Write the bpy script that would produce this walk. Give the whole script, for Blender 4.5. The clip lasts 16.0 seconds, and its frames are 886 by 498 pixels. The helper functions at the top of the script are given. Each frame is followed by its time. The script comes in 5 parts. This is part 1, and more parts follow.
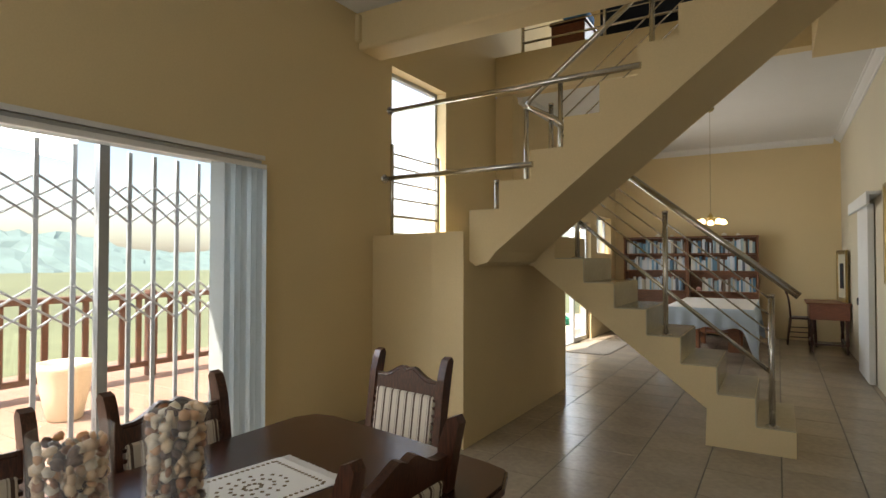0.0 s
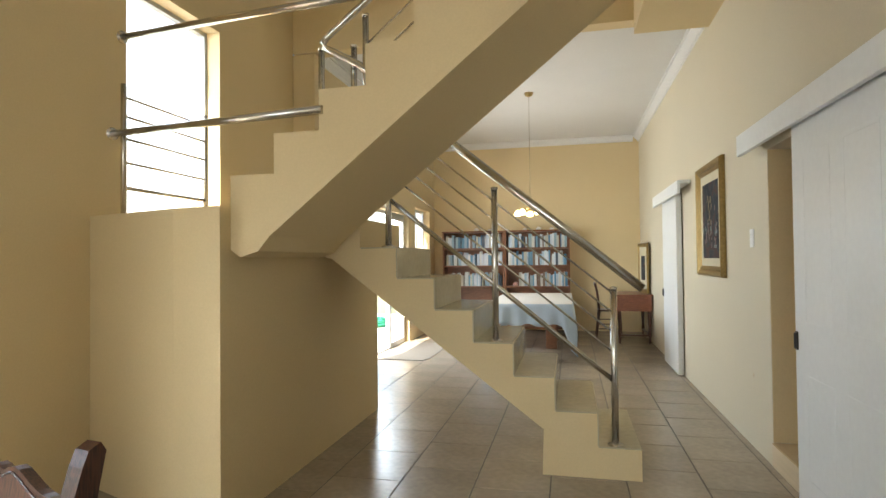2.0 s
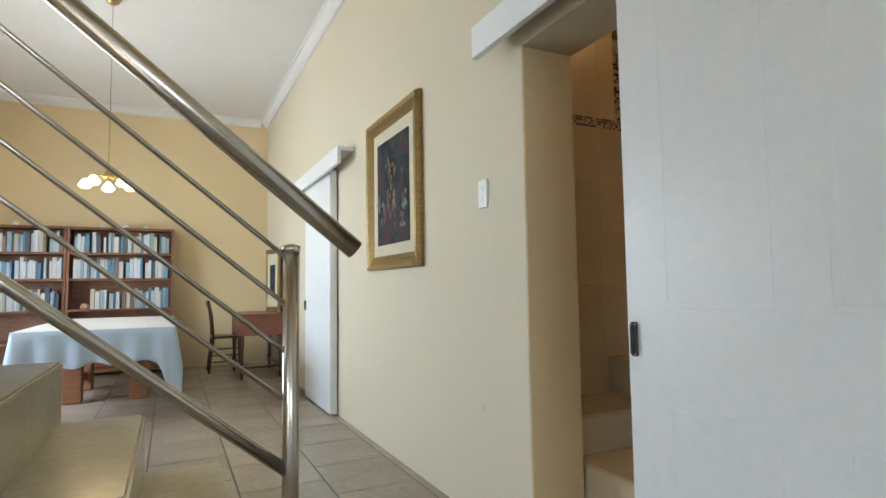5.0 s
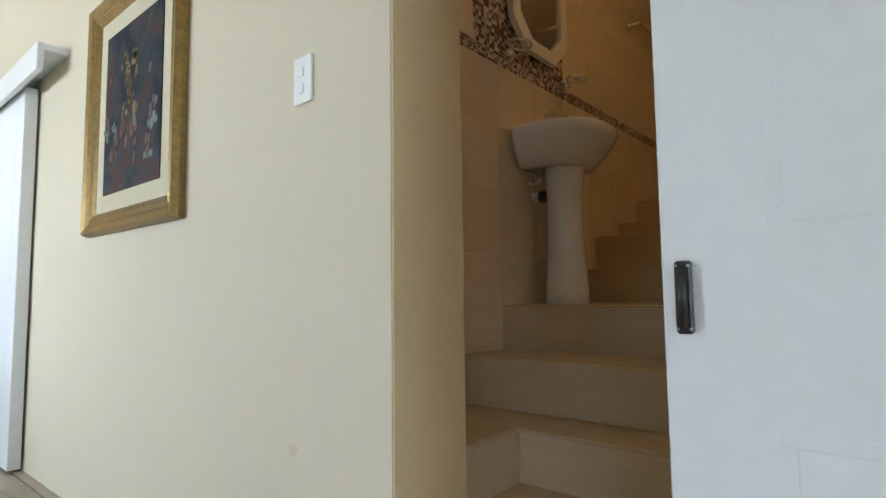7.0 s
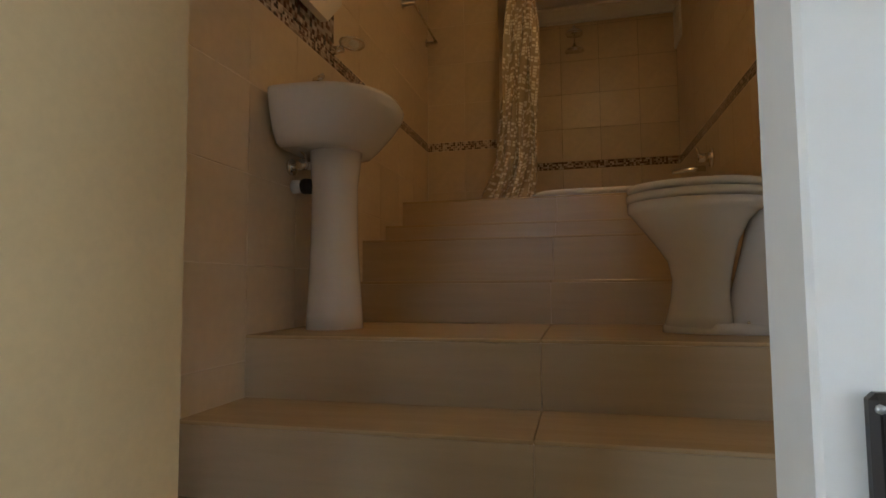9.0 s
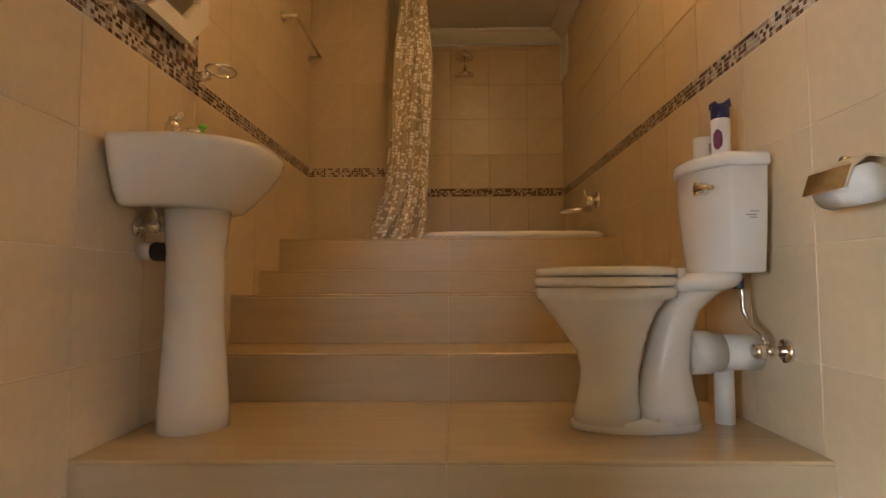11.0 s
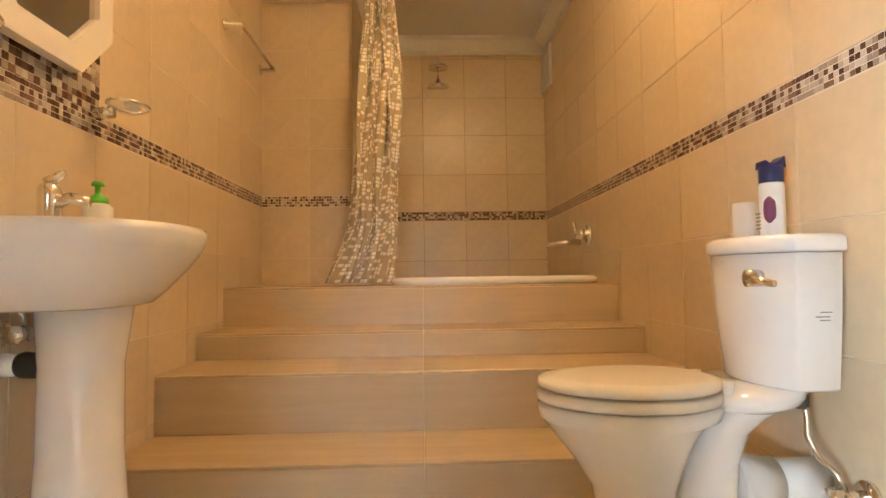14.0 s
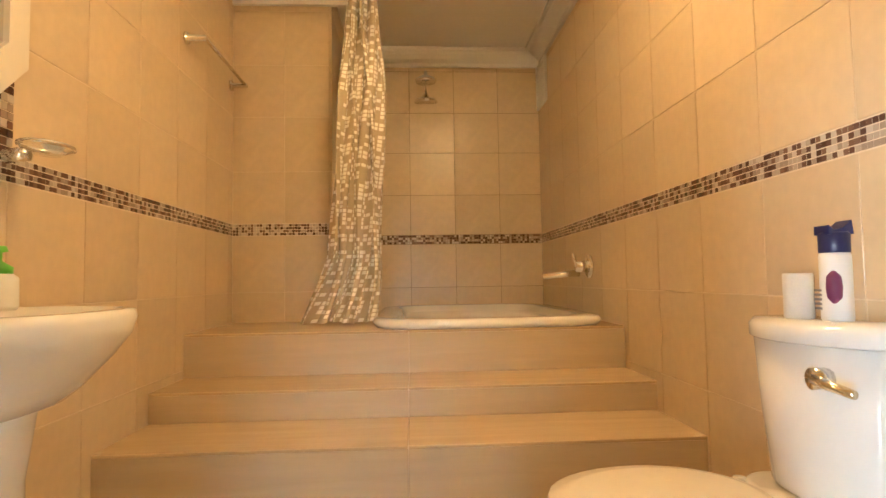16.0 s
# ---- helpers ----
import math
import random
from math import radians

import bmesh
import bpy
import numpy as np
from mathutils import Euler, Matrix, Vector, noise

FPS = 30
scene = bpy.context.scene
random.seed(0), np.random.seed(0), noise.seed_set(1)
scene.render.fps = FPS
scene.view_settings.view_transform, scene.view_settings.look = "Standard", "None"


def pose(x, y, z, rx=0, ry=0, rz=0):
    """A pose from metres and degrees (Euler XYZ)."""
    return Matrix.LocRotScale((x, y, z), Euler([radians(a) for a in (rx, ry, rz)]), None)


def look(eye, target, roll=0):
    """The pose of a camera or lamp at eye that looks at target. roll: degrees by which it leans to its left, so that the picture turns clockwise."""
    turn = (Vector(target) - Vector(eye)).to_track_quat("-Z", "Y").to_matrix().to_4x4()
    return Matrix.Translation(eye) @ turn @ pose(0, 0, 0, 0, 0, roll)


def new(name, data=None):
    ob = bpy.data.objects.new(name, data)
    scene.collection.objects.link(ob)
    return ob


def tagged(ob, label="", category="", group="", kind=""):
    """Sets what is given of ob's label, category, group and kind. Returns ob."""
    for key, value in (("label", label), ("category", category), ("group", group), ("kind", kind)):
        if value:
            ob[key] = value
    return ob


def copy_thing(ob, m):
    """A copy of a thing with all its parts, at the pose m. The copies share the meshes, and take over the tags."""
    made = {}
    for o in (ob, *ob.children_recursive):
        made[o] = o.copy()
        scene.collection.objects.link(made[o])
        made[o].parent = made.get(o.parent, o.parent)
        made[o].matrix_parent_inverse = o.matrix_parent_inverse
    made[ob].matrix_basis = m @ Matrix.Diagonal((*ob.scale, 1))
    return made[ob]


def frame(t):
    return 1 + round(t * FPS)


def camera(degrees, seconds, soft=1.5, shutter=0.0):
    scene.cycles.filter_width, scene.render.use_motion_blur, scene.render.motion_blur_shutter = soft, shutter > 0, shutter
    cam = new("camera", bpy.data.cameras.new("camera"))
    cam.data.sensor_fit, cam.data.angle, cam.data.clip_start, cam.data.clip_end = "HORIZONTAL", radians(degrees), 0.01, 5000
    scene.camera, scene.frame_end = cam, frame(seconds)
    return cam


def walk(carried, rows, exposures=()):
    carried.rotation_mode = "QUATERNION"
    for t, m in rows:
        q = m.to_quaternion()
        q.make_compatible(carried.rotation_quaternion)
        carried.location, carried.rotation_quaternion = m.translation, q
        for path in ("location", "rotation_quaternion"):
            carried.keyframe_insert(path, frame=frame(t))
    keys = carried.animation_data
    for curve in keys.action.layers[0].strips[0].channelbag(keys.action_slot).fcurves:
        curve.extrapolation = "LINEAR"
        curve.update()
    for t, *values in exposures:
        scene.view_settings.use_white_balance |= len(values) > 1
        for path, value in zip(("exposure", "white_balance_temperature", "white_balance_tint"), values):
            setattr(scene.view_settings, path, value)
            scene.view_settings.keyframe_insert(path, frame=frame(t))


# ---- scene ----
cam = camera(77.2, 16.0)
PATH = [
    (0, (0.001, 0.01, 1.389), (-1.033, 1.722, 1.429), 0.1),
    (0.5, (-0.116, 0.248, 1.396), (-0.992, 2.046, 1.438), -0.1),
    (1, (-0.192, 0.514, 1.369), (-0.918, 2.378, 1.412), -0.3),
    (1.5, (-0.241, 0.842, 1.348), (-0.826, 2.754, 1.389), -0.5),
    (2, (-0.298, 1.162, 1.323), (-0.744, 3.112, 1.361), -0.6),
    (2.5, (-0.366, 1.504, 1.28), (-0.593, 3.49, 1.316), -0.7),
    (3, (-0.396, 1.858, 1.227), (-0.456, 3.857, 1.272), -0.7),
    (3.5, (-0.433, 2.237, 1.173), (-0.282, 4.23, 1.247), -0.7),
    (4, (-0.434, 2.591, 1.128), (-0.041, 4.549, 1.236), -0.8),
    (4.5, (-0.375, 2.952, 1.083), (0.274, 4.839, 1.216), -0.9),
    (4.7, (-0.355, 3.068, 1.063), (0.392, 4.919, 1.198), -0.9),
    (7, (0.085, 4.182, 0.888), (1.607, 5.47, 1.05), -0.7),
    (7.5, (0.215, 4.31, 0.879), (1.881, 5.41, 1.026), -1.0),
    (8, (0.35, 4.404, 0.898), (2.131, 5.306, 1.032), -0.9),
    (8.5, (0.468, 4.468, 0.923), (2.332, 5.182, 1.05), -0.4),
    (9, (0.564, 4.55, 0.976), (2.504, 5.018, 1.113), -0.4),
    (9.5, (0.648, 4.6, 1.05), (2.622, 4.891, 1.183), -0.7),
    (10, (0.683, 4.613, 1.115), (2.671, 4.785, 1.242), -0.5),
    (12.5, (0.944, 4.651, 1.387), (2.941, 4.619, 1.493), -0.6),
    (13, (1.01, 4.653, 1.42), (3.007, 4.608, 1.524), -0.7),
    (13.5, (1.074, 4.646, 1.453), (3.07, 4.589, 1.556), -0.7),
    (14, (1.124, 4.639, 1.492), (3.121, 4.571, 1.592), -0.8),
    (14.5, (1.173, 4.63, 1.532), (3.169, 4.549, 1.63), -0.8),
    (15, (1.219, 4.63, 1.566), (3.214, 4.541, 1.665), -0.8),
    (15.5, (1.292, 4.637, 1.608), (3.287, 4.536, 1.711), -0.8),
    (16, (1.359, 4.625, 1.65), (3.353, 4.517, 1.759), -0.9),
]
walk(cam, [(t, look(eye, target, roll)) for t, eye, target, roll in PATH],
     [(0, 1.4, 7200, 12), (1.0, 1.9, 7100, 10), (2.0, 2.35, 6800, 9), (4.0, 2.45, 6300, 9), (7.0, 2.7, 5800, 7), (8.5, 2.8, 5700, 7), (9.0, 2.65, 6000, 9),
      (10.2, 3.1, 6500, 12), (12.3, 4.6, 6000, 10), (13.5, 4.85, 5900, 9), (16, 5.15, 5800, 5)])


# ---- world, sun and daylight ----
world = bpy.data.worlds.new("sky")
scene.world = world
world.use_nodes = True
wn = world.node_tree
sky = wn.nodes.new("ShaderNodeTexSky")
sky.sky_type = "NISHITA"
sky.sun_disc = False
sky.dust_density = 2.0
sky.sun_elevation, sky.sun_rotation = radians(58), radians(200)
wn.links.new(sky.outputs[0], wn.nodes["Background"].inputs[0])
wn.nodes["Background"].inputs[1].default_value = 0.13


def lamp(name, kind, m, energy, color, size=(1, 1)):
    data = bpy.data.lights.new(name, kind)
    data.energy, data.color = energy, color
    if kind == "AREA":
        data.shape, data.size, data.size_y = "RECTANGLE", size[0], size[1]
    ob = new(name, data)
    ob.matrix_world = m
    return ob


SUN_TO = Vector((math.sin(radians(200)) * math.cos(radians(58)), math.cos(radians(200)) * math.cos(radians(58)), math.sin(radians(58))))
sun = lamp("sun", "SUN", look(SUN_TO * 30, (0, 0, 0)), 5.0, (1.0, 0.95, 0.87))
sun.data.angle = radians(0.5)
DAY = (0.80, 0.90, 1.0)
lamp("daylight_terrace_door", "AREA", look((-4.4, 1.0, 3.0), (0.6, 3.2, 0.6)), 78, DAY, (3.6, 1.6))
lamp("daylight_stair_window", "AREA", look((-3.305, 4.705, 2.42), (0, 4.705, 2.2)), 2.5, DAY, (0.9, 1.5))
lamp("daylight_garden_door", "AREA", look((-3.27, 8.675, 1.5), (-1.2, 8.5, 0.75)), 24, DAY, (2.2, 1.1))
# added fill lamp before the solid south wall; no window stands there
lamp("daylight_dining_window", "AREA", look((-1.0, -2.9, 1.7), (0.6, 4.0, 1.5)), 20, DAY, (3.0, 1.5))
lamp("daylight_gallery_window", "AREA", look((-1.2, 9.4, 5.2), (-1.0, 4.0, 3.0)), 18, DAY, (2.2, 1.4))

# ---- materials ----


def material(name, color, rough=0.5, metal=0.0, vary=0.08, grain=40.0, bump=0.1, big=1.5, spec=0.5, wear=None, coat=0.0):
    m = bpy.data.materials.new(name)
    m.use_nodes = True
    nt = m.node_tree
    b = nt.nodes["Principled BSDF"]
    b.inputs["Roughness"].default_value, b.inputs["Metallic"].default_value = rough, metal
    b.inputs["Specular IOR Level"].default_value = spec
    b.inputs["Coat Weight"].default_value = coat
    co = nt.nodes.new("ShaderNodeTexCoord")
    n1, n2 = nt.nodes.new("ShaderNodeTexNoise"), nt.nodes.new("ShaderNodeTexNoise")
    n1.inputs["Scale"].default_value, n2.inputs["Scale"].default_value = big, grain
    n1.inputs["Detail"].default_value = n2.inputs["Detail"].default_value = 5
    for n in (n1, n2):
        nt.links.new(co.outputs["Object"], n.inputs["Vector"])
    add = nt.nodes.new("ShaderNodeMath")
    add.operation = "ADD"
    nt.links.new(n1.outputs["Fac"], add.inputs[0])
    nt.links.new(n2.outputs["Fac"], add.inputs[1])
    ramp = nt.nodes.new("ShaderNodeMapRange")
    ramp.inputs["From Min"].default_value, ramp.inputs["From Max"].default_value = 0.7, 1.3
    nt.links.new(add.outputs[0], ramp.inputs["Value"])
    mix = nt.nodes.new("ShaderNodeMix")
    mix.data_type = "RGBA"
    lo = tuple(c * (1 - vary) for c in color)
    hi = wear or tuple(min(1, c * (1 + vary)) for c in color)
    mix.inputs[6].default_value, mix.inputs[7].default_value = (*lo, 1), (*hi, 1)
    nt.links.new(ramp.outputs[0], mix.inputs[0])
    nt.links.new(mix.outputs[2], b.inputs["Base Color"])
    if bump:
        bp = nt.nodes.new("ShaderNodeBump")
        bp.inputs["Strength"].default_value, bp.inputs["Distance"].default_value = bump, 0.01
        nt.links.new(n2.outputs["Fac"], bp.inputs["Height"])
        nt.links.new(bp.outputs[0], b.inputs["Normal"])
    m["mix"] = mix.name
    return m


def pieces_vary(m, amount):
    """Vary brightness from piece to piece."""
    nt = m.node_tree
    b, mix = nt.nodes["Principled BSDF"], nt.nodes[m["mix"]]
    info = nt.nodes.new("ShaderNodeObjectInfo")
    mr = nt.nodes.new("ShaderNodeMapRange")
    mr.inputs["To Min"].default_value, mr.inputs["To Max"].default_value = 1 - amount, 1 + amount
    nt.links.new(info.outputs["Random"], mr.inputs["Value"])
    hsv = nt.nodes.new("ShaderNodeHueSaturation")
    nt.links.new(mr.outputs[0], hsv.inputs["Value"])
    nt.links.new(mix.outputs[2], hsv.inputs["Color"])
    nt.links.new(hsv.outputs[0], b.inputs["Base Color"])
    return m


def palette(name, colors, rough, per="island", coat=0.0, stretch=None):
    """Pieces that take one of several colours each."""
    m = material(name, (0.5, 0.5, 0.5), rough, coat=coat)
    nt = m.node_tree
    b = nt.nodes["Principled BSDF"]
    src = nt.nodes.new("ShaderNodeNewGeometry" if per == "island" else "ShaderNodeObjectInfo")
    r = nt.nodes.new("ShaderNodeValToRGB")
    r.color_ramp.interpolation = "CONSTANT"
    els = r.color_ramp.elements
    while len(els) < len(colors):
        els.new(0.5)
    for k, c in enumerate(colors):
        els[k].position, els[k].color = k / len(colors), (*c, 1)
    nt.links.new(src.outputs["Random Per Island" if per == "island" else "Random"], r.inputs[0])
    nt.links.new(r.outputs[0], b.inputs["Base Color"])
    return m


def wood(name, dark, light, rough=0.35, scale=9.0, axis=0):
    m = material(name, dark, rough, bump=0.05)
    nt = m.node_tree
    b = nt.nodes["Principled BSDF"]
    co, mp, ns = nt.nodes.new("ShaderNodeTexCoord"), nt.nodes.new("ShaderNodeMapping"), nt.nodes.new("ShaderNodeTexNoise")
    sc = [scale * 6, scale * 6, scale * 6]
    sc[axis] = scale * 0.5
    mp.inputs["Scale"].default_value = sc
    ns.inputs["Detail"].default_value, ns.inputs["Distortion"].default_value = 8, 0.6
    r = nt.nodes.new("ShaderNodeValToRGB")
    r.color_ramp.elements[0].position, r.color_ramp.elements[1].position = 0.35, 0.68
    r.color_ramp.elements[0].color, r.color_ramp.elements[1].color = (*dark, 1), (*light, 1)
    nt.links.new(co.outputs["Object"], mp.inputs[0])
    nt.links.new(mp.outputs[0], ns.inputs[0])
    nt.links.new(ns.outputs["Fac"], r.inputs[0])
    nt.links.new(r.outputs[0], b.inputs["Base Color"])
    return m


def stripes(name, base, dark, width, axis=0):
    m = material(name, base, 0.9, bump=0.25, grain=260)
    nt = m.node_tree
    b, mix = nt.nodes["Principled BSDF"], nt.nodes[m["mix"]]
    co, sep, mul, fr, r = (nt.nodes.new(k) for k in ("ShaderNodeTexCoord", "ShaderNodeSeparateXYZ", "ShaderNodeMath", "ShaderNodeMath", "ShaderNodeValToRGB"))
    mul.operation, fr.operation = "MULTIPLY", "FRACT"
    mul.inputs[1].default_value = 1 / width
    nt.links.new(co.outputs["Object"], sep.inputs[0])
    nt.links.new(sep.outputs[axis], mul.inputs[0])
    nt.links.new(mul.outputs[0], fr.inputs[0])
    nt.links.new(fr.outputs[0], r.inputs[0])
    els = r.color_ramp.elements
    r.color_ramp.interpolation = "CONSTANT"
    els[0].color, els[1].color = (0, 0, 0, 1), (1, 1, 1, 1)
    els[1].position = 0.38
    for p, v in ((0.6, 0.0), (0.72, 0.55), (0.80, 0.0)):
        e = els.new(p)
        e.color = (v, v, v, 1)
    mx = nt.nodes.new("ShaderNodeMix")
    mx.data_type = "RGBA"
    mx.inputs[7].default_value = (*dark, 1)
    nt.links.new(r.outputs[0], mx.inputs[0])
    nt.links.new(mix.outputs[2], mx.inputs[6])
    nt.links.new(mx.outputs[2], b.inputs["Base Color"])
    return m


def glass(name, tint=(1, 1, 1), rough=0.0):
    m = material(name, tint, rough, bump=0)
    b = m.node_tree.nodes["Principled BSDF"]
    b.inputs["Transmission Weight"].default_value = 1.0
    b.inputs["IOR"].default_value = 1.45
    b.inputs["Base Color"].default_value = (*tint, 1)
    for l in list(b.inputs["Base Color"].links):
        m.node_tree.links.remove(l)
    return m


PAINT = material("cream_wall_paint", (0.66, 0.52, 0.295), 0.75, vary=0.04, grain=90, bump=0.03, big=0.7)
EASTPAINT = material("pale_cream_wall_paint", (0.60, 0.54, 0.405), 0.7, vary=0.03, grain=90, bump=0.02, big=0.7)
WHITEWALL = material("white_ceiling_paint", (0.68, 0.67, 0.65), 0.8, vary=0.03, grain=60, bump=0.04)
DOORPAINT = material("white_door_paint", (0.74, 0.76, 0.76), 0.4, vary=0.03, grain=30, bump=0.03)
FLOORTILE = pieces_vary(material("beige_floor_tile", (0.35, 0.29, 0.22), 0.24, vary=0.14, grain=22, bump=0.03, big=3), 0.07)
GROUT = material("dark_grout", (0.09, 0.08, 0.065), 0.9, vary=0.15)
STEEL = material("brushed_steel", (0.58, 0.55, 0.49), 0.24, 1.0, vary=0.06, grain=200, bump=0.02)
CHROME = material("chrome", (0.8, 0.78, 0.74), 0.08, 1.0, vary=0.02, bump=0)
ALU = material("grey_aluminium", (0.42, 0.44, 0.45), 0.4, 0.6, vary=0.05, bump=0.02)
STAIRTILE = pieces_vary(material("grey_beige_stair_tile", (0.45, 0.40, 0.29), 0.15, vary=0.1, grain=25, bump=0.03, big=4), 0.05)
DARKWOOD = wood("dark_stained_wood", (0.035, 0.012, 0.006), (0.10, 0.035, 0.018), 0.28, 7, 2)
TABLEWOOD = wood("table_top_wood", (0.030, 0.010, 0.006), (0.075, 0.026, 0.014), 0.22, 4, 1)
SHELFWOOD = wood("bookcase_wood", (0.15, 0.055, 0.022), (0.30, 0.12, 0.05), 0.4, 5, 0)
DESKWOOD = wood("desk_wood", (0.15, 0.045, 0.022), (0.27, 0.095, 0.045), 0.35, 6, 0)
STRIPE = stripes("striped_upholstery", (0.62, 0.55, 0.45), (0.085, 0.05, 0.035), 0.045)
GLASS = glass("clear_glass")
JARGLASS = material("thin_jar_glass", (0.85, 0.88, 0.88), 0.04, vary=0.01, bump=0)
JARGLASS.node_tree.nodes["Principled BSDF"].inputs["Alpha"].default_value = 0.09
GOLD = material("gilt_frame", (0.25, 0.165, 0.055), 0.4, 0.7, vary=0.3, grain=60, bump=0.2)
CARD = material("cream_mount_card", (0.55, 0.50, 0.36), 0.85, vary=0.05)
LINEN = material("white_linen", (0.72, 0.70, 0.66), 0.9, vary=0.04, grain=300, bump=0.2)
BLUECLOTH = material("pale_blue_tablecloth", (0.47, 0.57, 0.68), 0.9, vary=0.05, grain=250, bump=0.15)
PORCELAIN = material("white_porcelain", (0.80, 0.79, 0.77), 0.08, vary=0.015, bump=0, coat=0.3)
SEATPLASTIC = material("cream_seat_plastic", (0.80, 0.75, 0.66), 0.25, vary=0.02, bump=0)
PLASTIC = material("white_plastic", (0.78, 0.78, 0.76), 0.35, vary=0.02, bump=0)
WALLTILE = pieces_vary(material("cream_wall_tile", (0.62, 0.50, 0.335), 0.3, vary=0.06, grain=30, bump=0.02, big=3), 0.03)
WALLGROUT = material("pale_wall_grout", (0.74, 0.64, 0.50), 0.9, vary=0.08)
BACKGROUT = material("brown_shower_grout", (0.30, 0.22, 0.13), 0.9, vary=0.1)
BATHTILE = wood("travertine_step_tile", (0.53, 0.42, 0.27), (0.575, 0.46, 0.305), 0.3, 1.1, 1)
BATHFLOOR = wood("bath_floor_tile", (0.55, 0.42, 0.25), (0.60, 0.465, 0.285), 0.22, 0.9, 1)
MOSAIC = palette("glass_mosaic", ((0.09, 0.045, 0.03), (0.48, 0.41, 0.33), (0.20, 0.12, 0.08), (0.60, 0.53, 0.45), (0.13, 0.07, 0.05), (0.36, 0.29, 0.23)), 0.12, coat=0.5)
RUBBER = material("black_handle", (0.025, 0.022, 0.022), 0.35, vary=0.2)
BRASS = material("aged_brass", (0.45, 0.33, 0.14), 0.3, 1.0, vary=0.1)
HOSE = material("green_hose", (0.02, 0.25, 0.16), 0.5)
NAVY = material("navy_upholstery", (0.012, 0.016, 0.03), 0.85, vary=0.2, grain=200, bump=0.2)
BLUE = material("bright_blue_cloth", (0.05, 0.20, 0.45), 0.85, vary=0.2)
MAT = material("beige_door_mat", (0.26, 0.22, 0.17), 0.95, vary=0.15, grain=250, bump=0.5)
POTCLAY = material("cream_glazed_pot", (0.64, 0.57, 0.43), 0.5, vary=0.15)
DECKWOOD = wood("weathered_deck", (0.22, 0.13, 0.09), (0.40, 0.26, 0.19), 0.7, 5, 1)
FENCEWOOD = wood("deck_rail_wood", (0.08, 0.035, 0.025), (0.17, 0.08, 0.05), 0.6, 5, 1)
GRASS = material("lawn", (0.13, 0.15, 0.08), 0.95, vary=0.3, grain=3, big=0.1, bump=0.3)
BARK = material("bark", (0.10, 0.07, 0.05), 0.9, vary=0.3, bump=0.5)
BLIND = material("pale_blue_blind", (0.50, 0.56, 0.58), 0.8, vary=0.05, grain=200)
SHELLS = palette("mixed_shells", ((0.60, 0.32, 0.15), (0.68, 0.48, 0.30), (0.30, 0.12, 0.05), (0.72, 0.62, 0.48), (0.12, 0.06, 0.04), (0.62, 0.42, 0.26), (0.70, 0.56, 0.40)), 0.45)
BOOKS = palette("book_covers", ((0.55, 0.57, 0.58), (0.10, 0.22, 0.32), (0.62, 0.60, 0.55), (0.30, 0.42, 0.50), (0.08, 0.10, 0.13), (0.45, 0.52, 0.58), (0.30, 0.40, 0.44), (0.65, 0.66, 0.66), (0.14, 0.30, 0.42), (0.50, 0.46, 0.36), (0.20, 0.14, 0.10), (0.58, 0.62, 0.66)), 0.5, per="object")
BLACK = material("black_plastic", (0.02, 0.02, 0.02), 0.5)
GREENPLASTIC = material("green_plastic", (0.15, 0.55, 0.05), 0.4, bump=0)
NAVYCAP = material("navy_cap", (0.012, 0.016, 0.09), 0.35, bump=0)
PURPLE = material("purple_print", (0.16, 0.03, 0.10), 0.4, bump=0)
GREYINKSHADE = material("grey_print_and_shade", (0.25, 0.25, 0.27), 0.6, bump=0)


